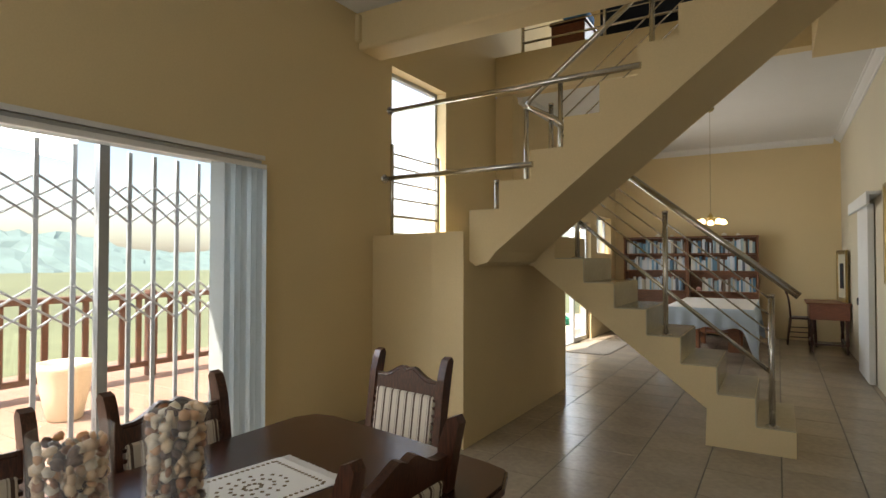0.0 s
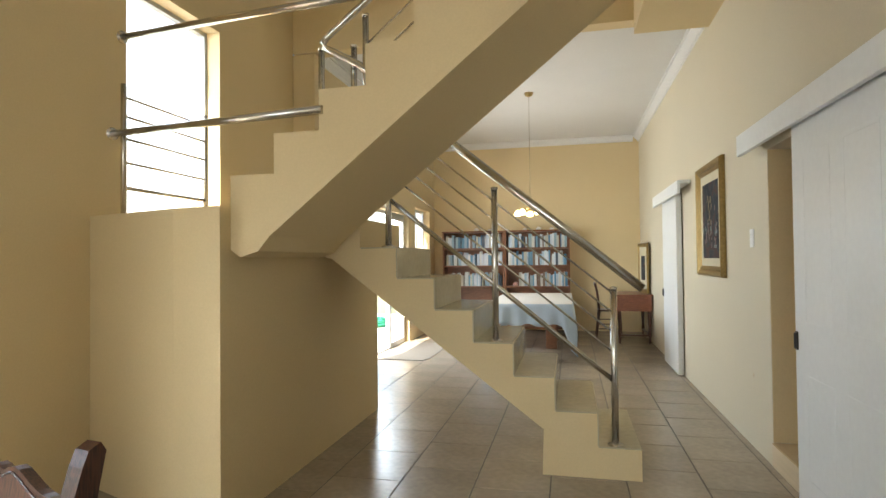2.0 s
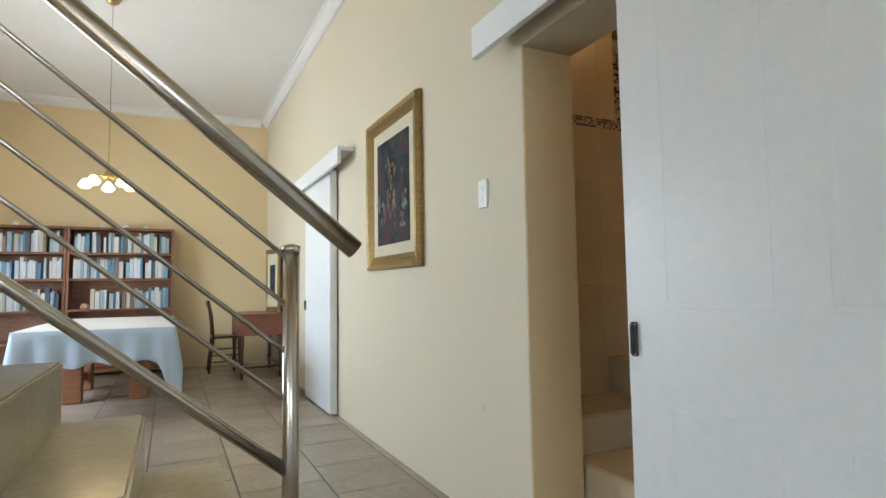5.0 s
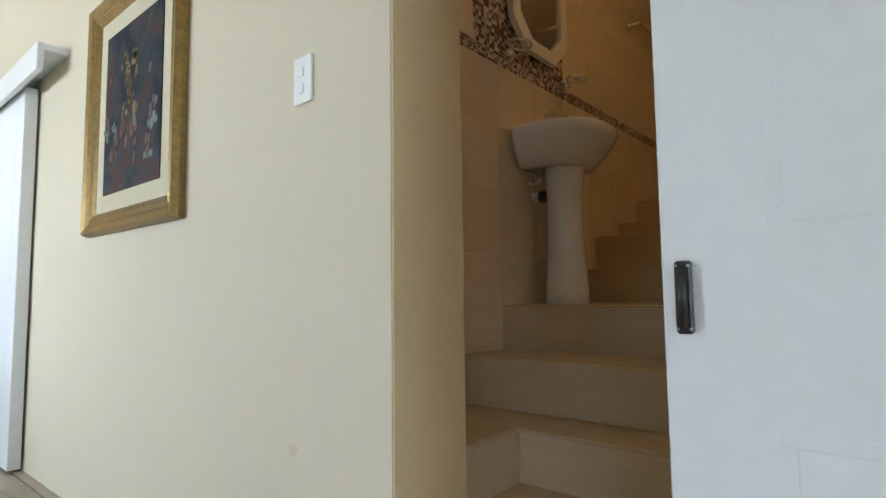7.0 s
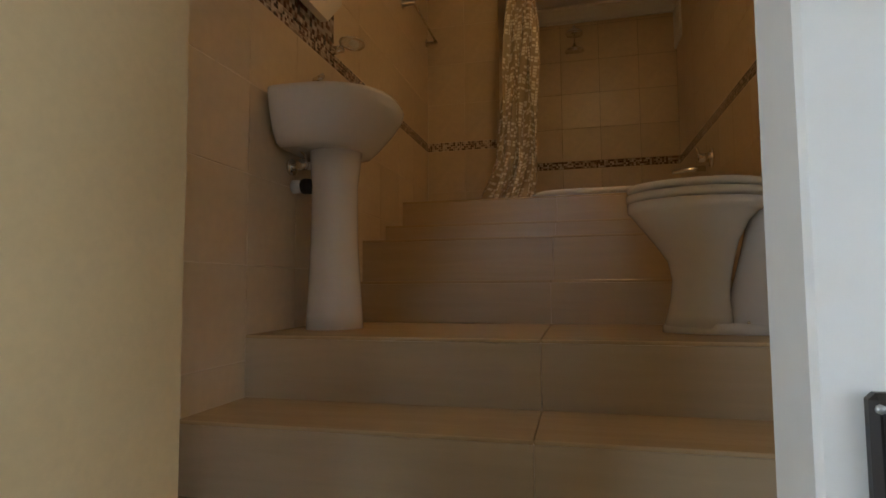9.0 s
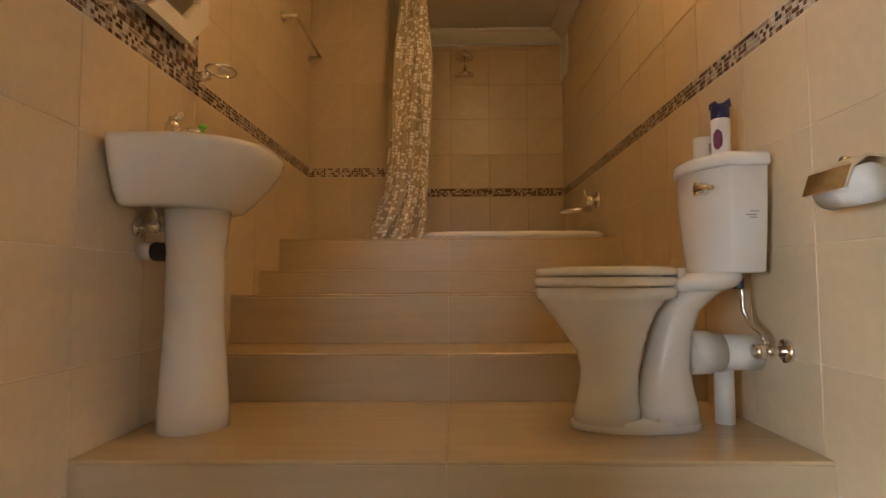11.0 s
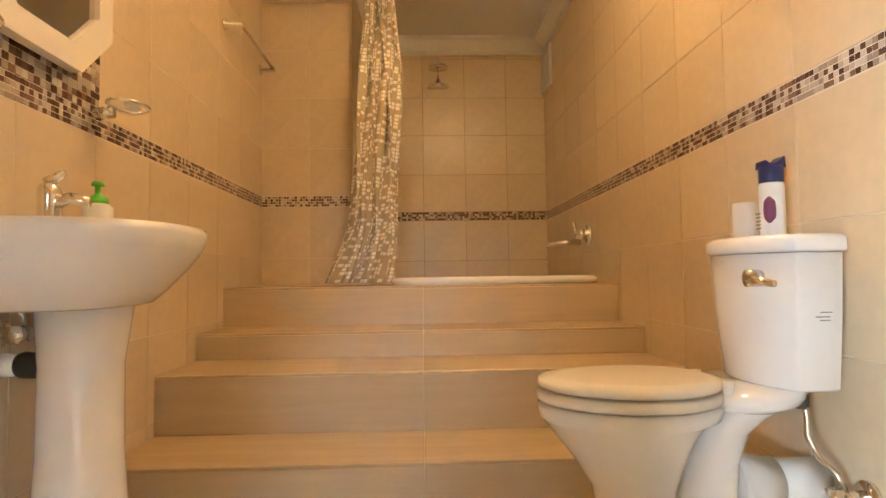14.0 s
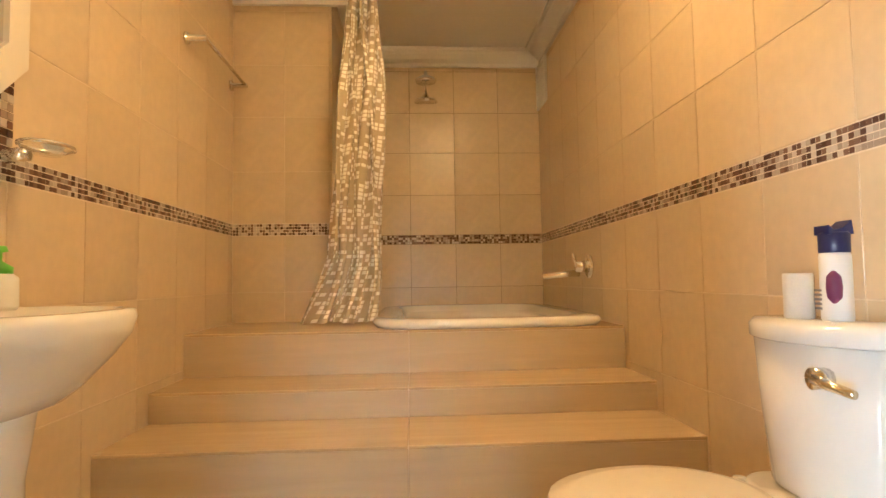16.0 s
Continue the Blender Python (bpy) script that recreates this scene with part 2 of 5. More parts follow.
def curtain_material():
    """Clear film printed with loose white squares, some left out."""
    m = material("clear_patterned_curtain", (0.40, 0.33, 0.22), 0.1, bump=0)
    nt = m.node_tree
    b = nt.nodes["Principled BSDF"]
    uv, br, mx, cl, wn2, th = (nt.nodes.new(k) for k in ("ShaderNodeUVMap", "ShaderNodeTexBrick", "ShaderNodeMix", "ShaderNodeVectorMath", "ShaderNodeTexWhiteNoise", "ShaderNodeMath"))
    br.offset = 0.0
    br.inputs["Scale"].default_value, br.inputs["Mortar Size"].default_value, br.inputs["Mortar Smooth"].default_value = 1.0, 0.10, 0.0
    br.inputs["Brick Width"].default_value, br.inputs["Row Height"].default_value = 1.0, 1.0
    cl.operation, th.operation = "FLOOR", "GREATER_THAN"
    th.inputs[1].default_value = 0.5
    inv, mul = nt.nodes.new("ShaderNodeMath"), nt.nodes.new("ShaderNodeMath")
    inv.operation, mul.operation = "SUBTRACT", "MULTIPLY"
    inv.inputs[0].default_value = 1.0
    nt.links.new(uv.outputs[0], br.inputs["Vector"])
    nt.links.new(uv.outputs[0], cl.inputs[0])
    nt.links.new(cl.outputs[0], wn2.inputs["Vector"])
    nt.links.new(wn2.outputs["Value"], th.inputs[0])
    nt.links.new(br.outputs["Fac"], inv.inputs[1])
    nt.links.new(inv.outputs[0], mul.inputs[0])
    nt.links.new(th.outputs[0], mul.inputs[1])
    mx.data_type = "RGBA"
    mx.inputs[6].default_value, mx.inputs[7].default_value = (0.66, 0.57, 0.42, 1), (0.88, 0.86, 0.80, 1)
    nt.links.new(mul.outputs[0], mx.inputs[0])
    nt.links.new(mx.outputs[2], b.inputs["Base Color"])
    al = nt.nodes.new("ShaderNodeMapRange")
    al.inputs["To Min"].default_value, al.inputs["To Max"].default_value = 0.7, 0.97
    nt.links.new(mul.outputs[0], al.inputs["Value"])
    nt.links.new(al.outputs[0], b.inputs["Alpha"])
    b.inputs["Coat Weight"].default_value, b.inputs["Coat Roughness"].default_value = 0.6, 0.05
    return m


CURTAIN = curtain_material()


def painting_material():
    m = material("dark_oil_painting", (0.03, 0.035, 0.045), 0.7, spec=0.2, bump=0.2, grain=80)
    nt = m.node_tree
    b = nt.nodes["Principled BSDF"]
    co, ns, r = nt.nodes.new("ShaderNodeTexCoord"), nt.nodes.new("ShaderNodeTexNoise"), nt.nodes.new("ShaderNodeValToRGB")
    ns.inputs["Scale"].default_value, ns.inputs["Detail"].default_value, ns.inputs["Distortion"].default_value = 6, 6, 0.8
    els = r.color_ramp.elements
    els[0].position, els[0].color = 0.38, (0.012, 0.016, 0.024, 1)
    els[1].position, els[1].color = 0.78, (0.17, 0.12, 0.03, 1)
    for p, c in ((0.5, (0.03, 0.04, 0.05)), (0.6, (0.07, 0.025, 0.018)), (0.68, (0.03, 0.06, 0.06))):
        e = els.new(p)
        e.color = (*c, 1)
    nt.links.new(co.outputs["Object"], ns.inputs[0])
    nt.links.new(ns.outputs["Fac"], r.inputs[0])
    nt.links.new(r.outputs[0], b.inputs["Base Color"])
    return m


PAINTING = painting_material()


def glow(name, color, strength):
    m = bpy.data.materials.new(name)
    m.use_nodes = True
    b = m.node_tree.nodes["Principled BSDF"]
    b.inputs["Base Color"].default_value = (0.9, 0.85, 0.7, 1)
    b.inputs["Emission Color"].default_value, b.inputs["Emission Strength"].default_value = (*color, 1), strength
    return m


BULB = glow("lit_bulb", (1.0, 0.72, 0.32), 2.5)
BATHLAMP = glow("bath_lamp_glass", (1.0, 0.66, 0.32), 1.5)

# ---- mesh helpers ----
BASE = {}


def root(name, at, label, category, group="", kind=""):
    ob = new(name)
    ob.empty_display_size = 0.1
    ob.location = at
    BASE[ob.name] = Vector(at)
    return tagged(ob, label, category, group, kind)


def part(name, bm, mat, parent=None, label="", smooth=False):
    """Links a bmesh, in world places, as one mesh under its thing or part."""
    top = parent
    while top is not None and top.parent is not None:
        top = top.parent
    if top is not None:
        bmesh.ops.translate(bm, verts=bm.verts, vec=-BASE.get(top.name, Vector()))
    bmesh.ops.recalc_face_normals(bm, faces=bm.faces)
    me = bpy.data.meshes.new(name)
    bm.to_mesh(me)
    bm.free()
    me.materials.append(mat)
    if smooth:
        for p in me.polygons:
            p.use_smooth = True
    ob = new(name, me)
    ob.parent = parent
    return tagged(ob, label) if label else ob


def setting(name, bm, mat, label, category, smooth=False):
    return tagged(part(name, bm, mat, None, "", smooth), label, category, "", "structure")


def box(bm, x0, x1, y0, y1, z0, z1, bevel=0.0, seg=1):
    made = bmesh.ops.create_cube(bm, size=1.0)["verts"]
    for v in made:
        v.co = Vector(((x0 + x1) / 2 + v.co.x * (x1 - x0), (y0 + y1) / 2 + v.co.y * (y1 - y0), (z0 + z1) / 2 + v.co.z * (z1 - z0)))
    if bevel:
        edges = list({e for v in made for e in v.link_edges})
        bmesh.ops.bevel(bm, geom=edges, offset=bevel, segments=seg, affect="EDGES", profile=0.6)
    return bm


def B(*a, **k):
    return box(bmesh.new(), *a, **k)


def boxes(rows, bevel=0.0):
    bm = bmesh.new()
    for r in rows:
        box(bm, *r, bevel=bevel)
    return bm


def tube(bm, pts, radius, n=12, cap=True):
    """A round bar through the points, or with a radius for each point."""
    pts = [Vector(p) for p in pts]
    rad = radius if isinstance(radius, (list, tuple)) else [radius] * len(pts)
    rings, ref = [], None
    for i, p in enumerate(pts):
        d = (pts[min(i + 1, len(pts) - 1)] - pts[max(i - 1, 0)]).normalized()
        if ref is None:
            ref = Vector((0, 0, 1)) if abs(d.z) < 0.9 else Vector((1, 0, 0))
        a = d.cross(ref).normalized()
        b = d.cross(a).normalized()
        rings.append([bm.verts.new(p + rad[i] * (math.cos(2 * math.pi * k / n) * a + math.sin(2 * math.pi * k / n) * b)) for k in range(n)])
    for r0, r1 in zip(rings, rings[1:]):
        for k in range(n):
            bm.faces.new((r0[k], r0[(k + 1) % n], r1[(k + 1) % n], r1[k]))
    if cap:
        bm.faces.new(rings[0])
        bm.faces.new(rings[-1])
    return bm


def T(pts, radius, n=12):
    return tube(bmesh.new(), pts, radius, n)


def lathe(bm, c, profile, n=24, sx=1.0, sy=1.0):
    """Rings (radius, height) turned round the upright axis at c; an optional third and fourth value shift a ring."""
    rings = []
    for row in profile:
        r, z = row[0], row[1]
        ox, oy = (row[2], row[3]) if len(row) > 2 else (0, 0)
        rings.append([bm.verts.new((c[0] + ox + sx * r * math.cos(2 * math.pi * k / n), c[1] + oy + sy * r * math.sin(2 * math.pi * k / n), c[2] + z)) for k in range(n)])
    for r0, r1 in zip(rings, rings[1:]):
        for k in range(n):
            bm.faces.new((r0[k], r0[(k + 1) % n], r1[(k + 1) % n], r1[k]))
    bm.faces.new(rings[0])
    bm.faces.new(rings[-1])
    return bm


def prism(bm, pts, axis, a, b):
    """A closed outline in the two other axes, drawn out along the axis from a to b."""
    def at(p, v):
        return {"x": (v, p[0], p[1]), "y": (p[0], v, p[1]), "z": (p[0], p[1], v)}[axis]
    lo, hi = [bm.verts.new(at(p, a)) for p in pts], [bm.verts.new(at(p, b)) for p in pts]
    bm.faces.new(lo)
    bm.faces.new(hi)
    for k in range(len(pts)):
        j = (k + 1) % len(pts)
        bm.faces.new((lo[k], lo[j], hi[j], hi[k]))
    return bm


def P(pts, axis, a, b):
    return prism(bmesh.new(), pts, axis, a, b)


def shifted(pts, axis, a, b, m):
    bm = P(pts, axis, a, b)
    bmesh.ops.transform(bm, matrix=m, verts=bm.verts)
    return bm

# ---- structure: hall, dining room and far room ----
W, E, FAR, CEIL = -3.1, 0.93, 11.62, 3.51
SOUTH = -3.2
setting("floor", boxes([(W - 0.2, E + 0.05, SOUTH, FAR + 0.2, -0.2, -0.003)]), GROUT, "dark grouted floor slab under beige tiles", "floor")
floor = bpy.data.objects["floor"]
# west wall with the terrace door, the stair window, and the garden side
setting("wall_west", boxes([
    (W - 0.22, W, SOUTH, -0.7, 0, 6.2), (W - 0.22, W, -0.7, 2.67, 2.09, 6.2), (W - 0.22, W, 2.67, 4.21, 0, 6.2),
    (W - 0.22, W, 4.21, 5.2, 0, 1.62), (W - 0.22, W, 4.21, 5.2, 3.22, 6.2), (W - 0.22, W, 5.2, 6.45, 0, 6.2), (W - 0.22, W, 6.45, FAR, 3.9, 6.2)]), PAINT,
    "ochre cream painted wall with a tall stair window", "wall")
WF = -2.86
setting("wall_west_far", boxes([
    (WF - 0.2, WF, 6.455, 7.5, 0, CEIL - 0.03), (WF - 0.2, WF, 7.5, 9.85, 2.05, CEIL + 0.19), (WF - 0.2, WF, 9.85, 10.25, 0, CEIL + 0.19),
    (WF - 0.2, WF, 10.25, 11.25, 0, 1.5), (WF - 0.2, WF, 10.25, 11.25, 2.22, CEIL + 0.19), (WF - 0.2, WF, 11.25, FAR, 0, CEIL + 0.19)]), PAINT,
    "ochre cream painted wall with a glass door", "wall")
setting("wall_jog", B(W - 0.22, WF - 0.2, 6.455, 6.65, 0, CEIL - 0.03), PAINT, "short cream return wall beside the stairwell", "wall")
setting("wall_north", B(WF - 0.2, E + 0.25, FAR, FAR + 0.2, 0, 3.9), PAINT, "ochre cream painted end wall", "wall")
OH = 2.0
setting("wall_east", boxes([
    (E, E + 0.25, SOUTH, 4.2, 0, 6.2), (E, E + 0.25, 4.2, 5.045, OH, 6.2), (E, E + 0.25, 5.045, 8.25, 0, 6.2),
    (E, E + 0.25, 8.25, 9.0, OH, 6.2), (E, E + 0.25, 9.0, FAR, 0, 6.2)]), EASTPAINT,
    "cream painted wall with two sliding-door openings", "wall")
# thin sheet over the jamb; its darker ochre carries the shade there
setting("trim", B(E + 0.003, E + 0.247, 5.040, 5.0445, 0.153, OH - 0.003), PAINT, "ochre lining on the bathroom doorway reveal, shade in its colour", "door reveal")
setting("wall_south", boxes([(W - 0.22, E + 0.25, SOUTH - 0.2, SOUTH, 0, 6.2)]), PAINT, "plain cream painted wall", "wall")
setting("ceiling", boxes([(WF - 0.02, E, 6.62, FAR, CEIL, CEIL + 0.2)]), WHITEWALL, "flat white painted ceiling", "ceiling")
setting("ceiling_dining", boxes([(W, E, SOUTH, 3.70, 3.52, 3.7)]), WHITEWALL, "flat white dining room ceiling", "ceiling")
setting("ceiling_upper", boxes([(W - 0.2, E + 0.2, 3.70, FAR, 6.2, 6.4)]), WHITEWALL, "high white ceiling over the stairwell", "ceiling")
setting("wall_upper_south", boxes([(W, E, 3.5, 3.70, 3.7, 6.2)]), PAINT, "cream wall above the dining ceiling", "wall")
setting("beam", B(W, -0.35, 3.705, 4.02, 3.2, 3.72, bevel=0.03, seg=3), PAINT, "cream plastered beam across the stairwell", "beam")
setting("beam_corbel", B(W, W + 0.05, 3.66, 3.73, 3.26, 3.5, bevel=0.01), PAINT, "small cream corbel at the beam's end", "beam")
setting("gallery_slab", boxes([(W, E, 6.45, 6.62, CEIL - 0.02, 4.0), (W, E, 6.62, FAR, CEIL + 0.2, 4.0)]), PAINT, "cream gallery floor edge above the hall", "gallery")
setting("wall_gallery", boxes([(W, -2.2, 9.6, 9.8, 4.0, 6.2), (-2.2, 0.0, 9.6, 9.8, 4.0, 4.5), (-2.2, 0.0, 9.6, 9.8, 5.9, 6.2), (0.0, E, 9.6, 9.8, 4.0, 6.2)]), PAINT, "cream gallery wall with a window", "wall")


def cornice(name, pts, axis, a, b):
    setting(name, P(pts, axis, a, b), WHITEWALL, "white moulded plaster cornice", "cornice")


def cove(c, z, s, d=0.10):
    """A stepped cove profile at wall plane c, under a ceiling at z, towards s."""
    return [(c, z), (c, z - d), (c + s * 0.2 * d, z - d), (c + s * 0.25 * d, z - 0.8 * d), (c + s * 0.5 * d, z - 0.62 * d), (c + s * 0.72 * d, z - 0.38 * d), (c + s * 0.8 * d, z - 0.2 * d), (c + s * d, z - 0.18 * d), (c + s * d, z)]


cornice("cornice_east", cove(E, CEIL, -1), "y", 6.62, FAR)
cornice("cornice_north", cove(FAR, CEIL, -1), "x", WF, E - 0.1)
cornice("cornice_west", cove(WF, CEIL, 1), "y", 6.62, FAR - 0.1)

# baseboards are absent here: tiles meet the plaster; the door thresholds follow
# ---- the staircase ----
LY0, LY1, UY0, UY1 = 4.635, 5.52, 3.68, 4.60
LAND = 1.603
stair = root("staircase", (-1.0, 4.6, 0), "cream plastered half-turn staircase with tiled treads and steel rails", "staircase")
near = [(W, 3.93), (-2.85, 3.84), (-2.6, 3.75), (-2.3, 3.65), (-1.985, 3.59), (-1.985, 5.88), (W, 5.88)]
part("landing_block", P(near, "z", 0.0, LAND), PAINT, stair)
RISE, GO, UGO, URISE = 0.203, 0.2515, 0.245, 0.203
FX = 0.10
low = [(FX, 0.0), (FX, 0.183)]
for k in range(1, 7):
    x, z = FX - GO * k, 0.183 + RISE * k
    low += [(x, z - RISE), (x, z)]
low += [(FX - GO * 7, 0.183 + RISE * 6), (FX - GO * 7, LAND), (-1.985, LAND), (-1.985, 1.36), (-1.86, 1.336), (-0.47, 0.275), (-0.48, 0.0)]
part("lower_flight", P(low, "y", LY0, LY1), PAINT, stair)
up = [(-1.985, LAND - 0.22)]
for k in range(12):
    x, z = -1.985 + UGO * k, LAND + 0.16 + URISE * k
    up += [(x, z - URISE if k else LAND - 0.02), (x, z)]
TOPZ = LAND + 0.16 + URISE * 11
up += [(E, TOPZ), (E, 3.36), (0.62, 3.36), (-1.966 + 0.2, 1.35 + 0.1), (-1.83, 1.375), (-1.93, 1.345)]
part("upper_flight", P(up, "y", UY0, UY1), PAINT, stair)
part("top_landing", B(0.3, E, UY1, 6.448, 3.36, TOPZ), PAINT, stair)
for k in range(7):
    x, z = FX - GO * k, 0.183 + RISE * k
    part("tread", B(x - GO + 0.005, x - 0.001, LY0 + 0.001, LY1 - 0.002, z, z + 0.008, bevel=0.001), STAIRTILE, stair, "grey-beige tread tile")
    if k:
        part("riser", B(x, x + 0.008, LY0 + 0.001, LY1 - 0.002, z - RISE + 0.0085, z - 0.0005, bevel=0.001), STAIRTILE, stair, "grey-beige riser tile")
for k in range(11):
    x, z = -1.985 + UGO * k, LAND + 0.16 + URISE * k
    part("tread", B(x + 0.003, x + UGO - 0.005, UY0 + 0.06, UY1 - 0.02, z, z + 0.008, bevel=0.002), STAIRTILE, stair, "grey-beige tread tile")


def post(x, y, z0, z1, r=0.021):
    p = part("post", T([(x, y, z0), (x, y, z1)], r, 16), STEEL, stair, "brushed steel post", True)
    part("flange", lathe(bmesh.new(), (x, y, z0), [(0.047, 0), (0.047, 0.006), (0.03, 0.01), (0.024, 0.016)], 20), STEEL, p, "", True)
    part("cap", lathe(bmesh.new(), (x, y, z1), [(0.023, -0.012), (0.024, 0.004), (0.008, 0.01)], 16), STEEL, p, "", True)
    return p


RY = 4.685
post(-0.045, RY, 0.19, 1.14)
post(-0.765, RY, 0.8, 1.775)
post(-1.475, RY, 1.41, 2.02)
slope = (1.125 - 2.03) / (0.115 + 1.0)


def rail_z(x):
    return 1.125 + (x - 0.115) * slope


part("handrail", T([(0.125, RY, rail_z(0.125) + 0.02), (-0.4, RY, rail_z(-0.4) + 0.02), (-1.55, RY, rail_z(-1.55) + 0.02)], 0.027, 18), STEEL, stair, "brushed steel handrail", True)
for k, d in enumerate((0.17, 0.29, 0.41, 0.53, 0.70)):
    part("rail", T([(-0.045, RY, rail_z(-0.045) - d + 0.02), (-1.5, RY, rail_z(-1.5) - d + 0.02)], 0.016 if k == 4 else 0.0065, 10), STEEL, stair, "thin steel rail", True)
# balustrade along the far side of the upper flight
UR = 4.55
su = URISE / UGO


def up_z(x):
    return LAND + 0.16 + (x + 1.985) * su


for x in (-1.575, -0.83, -0.1, 0.6):
    post(x, UR, math.floor((x + 1.985) / UGO) * URISE + LAND + 0.168, up_z(x) + 0.82)
part("handrail", T([(-1.50, UR, 2.47), (-1.62, UR, 2.6), (-1.80, UR, 2.70), (-1.865, UR, 2.73), (-1.878, UR, 2.76), (-1.85, UR, 2.80), (-1.0, UR, 3.45), (0.65, UR, 4.80)], 0.024, 16), STEEL, stair, "bent brushed steel handrail", True)
for d in (0.14, 0.29, 0.44, 0.58):
    part("rail", T([(-1.575, UR, up_z(-1.575) + 0.76 - d), (0.6, UR, up_z(0.6) + 0.76 - d)], 0.0065, 8), STEEL, stair, "thin steel rail", True)
post(-1.9, 4.58, LAND, 2.74)
post(-1.67, 4.58, LAND, 2.74)
post(-2.15, 4.5, LAND, 2.1)
# two long guard rails over the landing's open side
part("guard_rail", T([(W, 4.09, 2.135), (-1.475, 3.67, 2.065)], 0.022, 16), STEEL, stair, "brushed steel guard rail", True)
part("guard_rail", T([(W, 4.17, 2.78), (-0.74, 3.67, 2.635)], 0.022, 16), STEEL, stair, "brushed steel guard rail", True)
for y, z in ((4.09, 2.135), (4.17, 2.78)):
    part("flange", T([(W, y, z), (W + 0.012, y - 0.003, z)], 0.04, 16), STEEL, stair, "", True)
# guard in front of the stair window
guard = root("window_guard", (-3.0, 4.5, LAND), "steel guard rail in front of the stair window", "guard rail")
for y in (4.08, 4.875):
    part("post", T([(-3.0, y, LAND), (-3.0, y, 2.44)], 0.018, 12), STEEL, guard, "", True)
for k, z in enumerate((1.79, 1.95, 2.10, 2.24, 2.36)):
    part("rail", T([(-3.0, 4.08, z), (-3.0, 4.875, z)], 0.013 if k == 0 else 0.009, 8), STEEL, guard, "", True)


def window(name, x, y0, y1, z0, z1, panes, label, inset=0.12):
    ob = root(name, (x, (y0 + y1) / 2, z0), label, "window", "", "structure")
    xa, xb, f = x - inset - 0.05, x - inset, 0.035
    part("window_frame", boxes([(xa, xb, y0, y0 + f, z0, z1), (xa, xb, y1 - f, y1, z0, z1), (xa, xb, y0 + f, y1 - f, z0, z0 + f), (xa, xb, y0 + f, y1 - f, z1 - f, z1)]), ALU, ob)
    step = (y1 - y0 - 2 * f) / panes
    for k in range(panes):
        g = part("pane", B(xa + 0.02, xa + 0.026, y0 + f + k * step, y0 + f + (k + 1) * step, z0 + f, z1 - f), GLASS, ob)
        g.visible_shadow = False
        if k:
            part("mullion", B(xa + 0.001, xb - 0.001, y0 + f + k * step - 0.02, y0 + f + k * step + 0.02, z0 + f, z1 - f), ALU, ob)
    part("window_sill", B(x - inset, x - 0.002, y0 + 0.002, y1 - 0.002, z0 + 0.002, z0 + 0.018), PAINT, ob)
    return ob


window("window_1", W, 4.21, 5.2, 1.62, 3.22, 1, "tall stair window in a grey aluminium frame")
window("window_2", WF, 10.25, 11.25, 1.5, 2.22, 2, "small far-room window in an aluminium frame")

# ---- sliding doors on the east wall ----


def sliding_door(name, y0, y1, edge, pel0, pel1, label):
    ob = root(name, (0.86, (y0 + y1) / 2, 0), label, "door", "", "structure")
    leaf = part("leaf", B(0.858, 0.918, y0, y1, 0.012, 2.03, bevel=0.003), DOORPAINT, ob)
    ym = (y0 + y1) / 2
    for ya, yb in ((y0 + 0.13, ym - 0.06), (ym + 0.06, y1 - 0.13)):
        for za, zb in ((0.18, 0.72), (0.97, 1.85)):
            bm = bmesh.new()
            for f in ((ya, yb, za, za + 0.018), (ya, yb, zb - 0.018, zb), (ya, ya + 0.018, za + 0.018, zb - 0.018), (yb - 0.018, yb, za + 0.018, zb - 0.018)):
                box(bm, 0.8568, 0.859, *f, bevel=0.001)
            part("panel_moulding", bm, DOORPAINT, leaf)
    s = 1 if edge == y1 else -1
    h = part("pull_handle", B(0.848, 0.858, min(edge - s * 0.019, edge - s * 0.041), max(edge - s * 0.019, edge - s * 0.041), 0.832, 0.928, bevel=0.003), RUBBER, leaf, "black pull handle")
    part("grip", T([(0.846, edge - s * 0.0295, 0.84), (0.846, edge - s * 0.0295, 0.92)], 0.007, 10), RUBBER, h, "", True)
    for dy in (0.022, 0.038):
        for z in (0.8385, 0.9215):
            part("screw", T([(0.8478, edge - s * dy, z), (0.8465, edge - s * dy, z)], 0.0022, 8), ALU, h, "", True)
    part("pelmet", boxes([(0.80, 0.828, pel0, pel1, 1.99, 2.125), (0.828, 0.929, pel0, pel1, 2.09, 2.124)], 0.002), DOORPAINT, ob)
    return ob


sliding_door("door_1", 3.45, 4.445, 4.445, 3.25, 5.22, "white panelled sliding door, half open, with black pull")
sliding_door("door_2", 7.77, 8.7, 8.7, 7.32, 9.1, "white sliding door with pelmet, partly open")
setting("wall_closet", boxes([(1.18, 2.4, 7.9, 8.0, 0, 2.6), (1.18, 2.4, 9.3, 9.4, 0, 2.6), (2.4, 2.5, 7.9, 9.4, 0, 2.6), (1.18, 2.5, 7.9, 9.4, 2.6, 2.7), (1.18, 2.5, 7.9, 9.4, -0.1, 0.0)]), PAINT, "plain cream room behind the far sliding door", "wall")

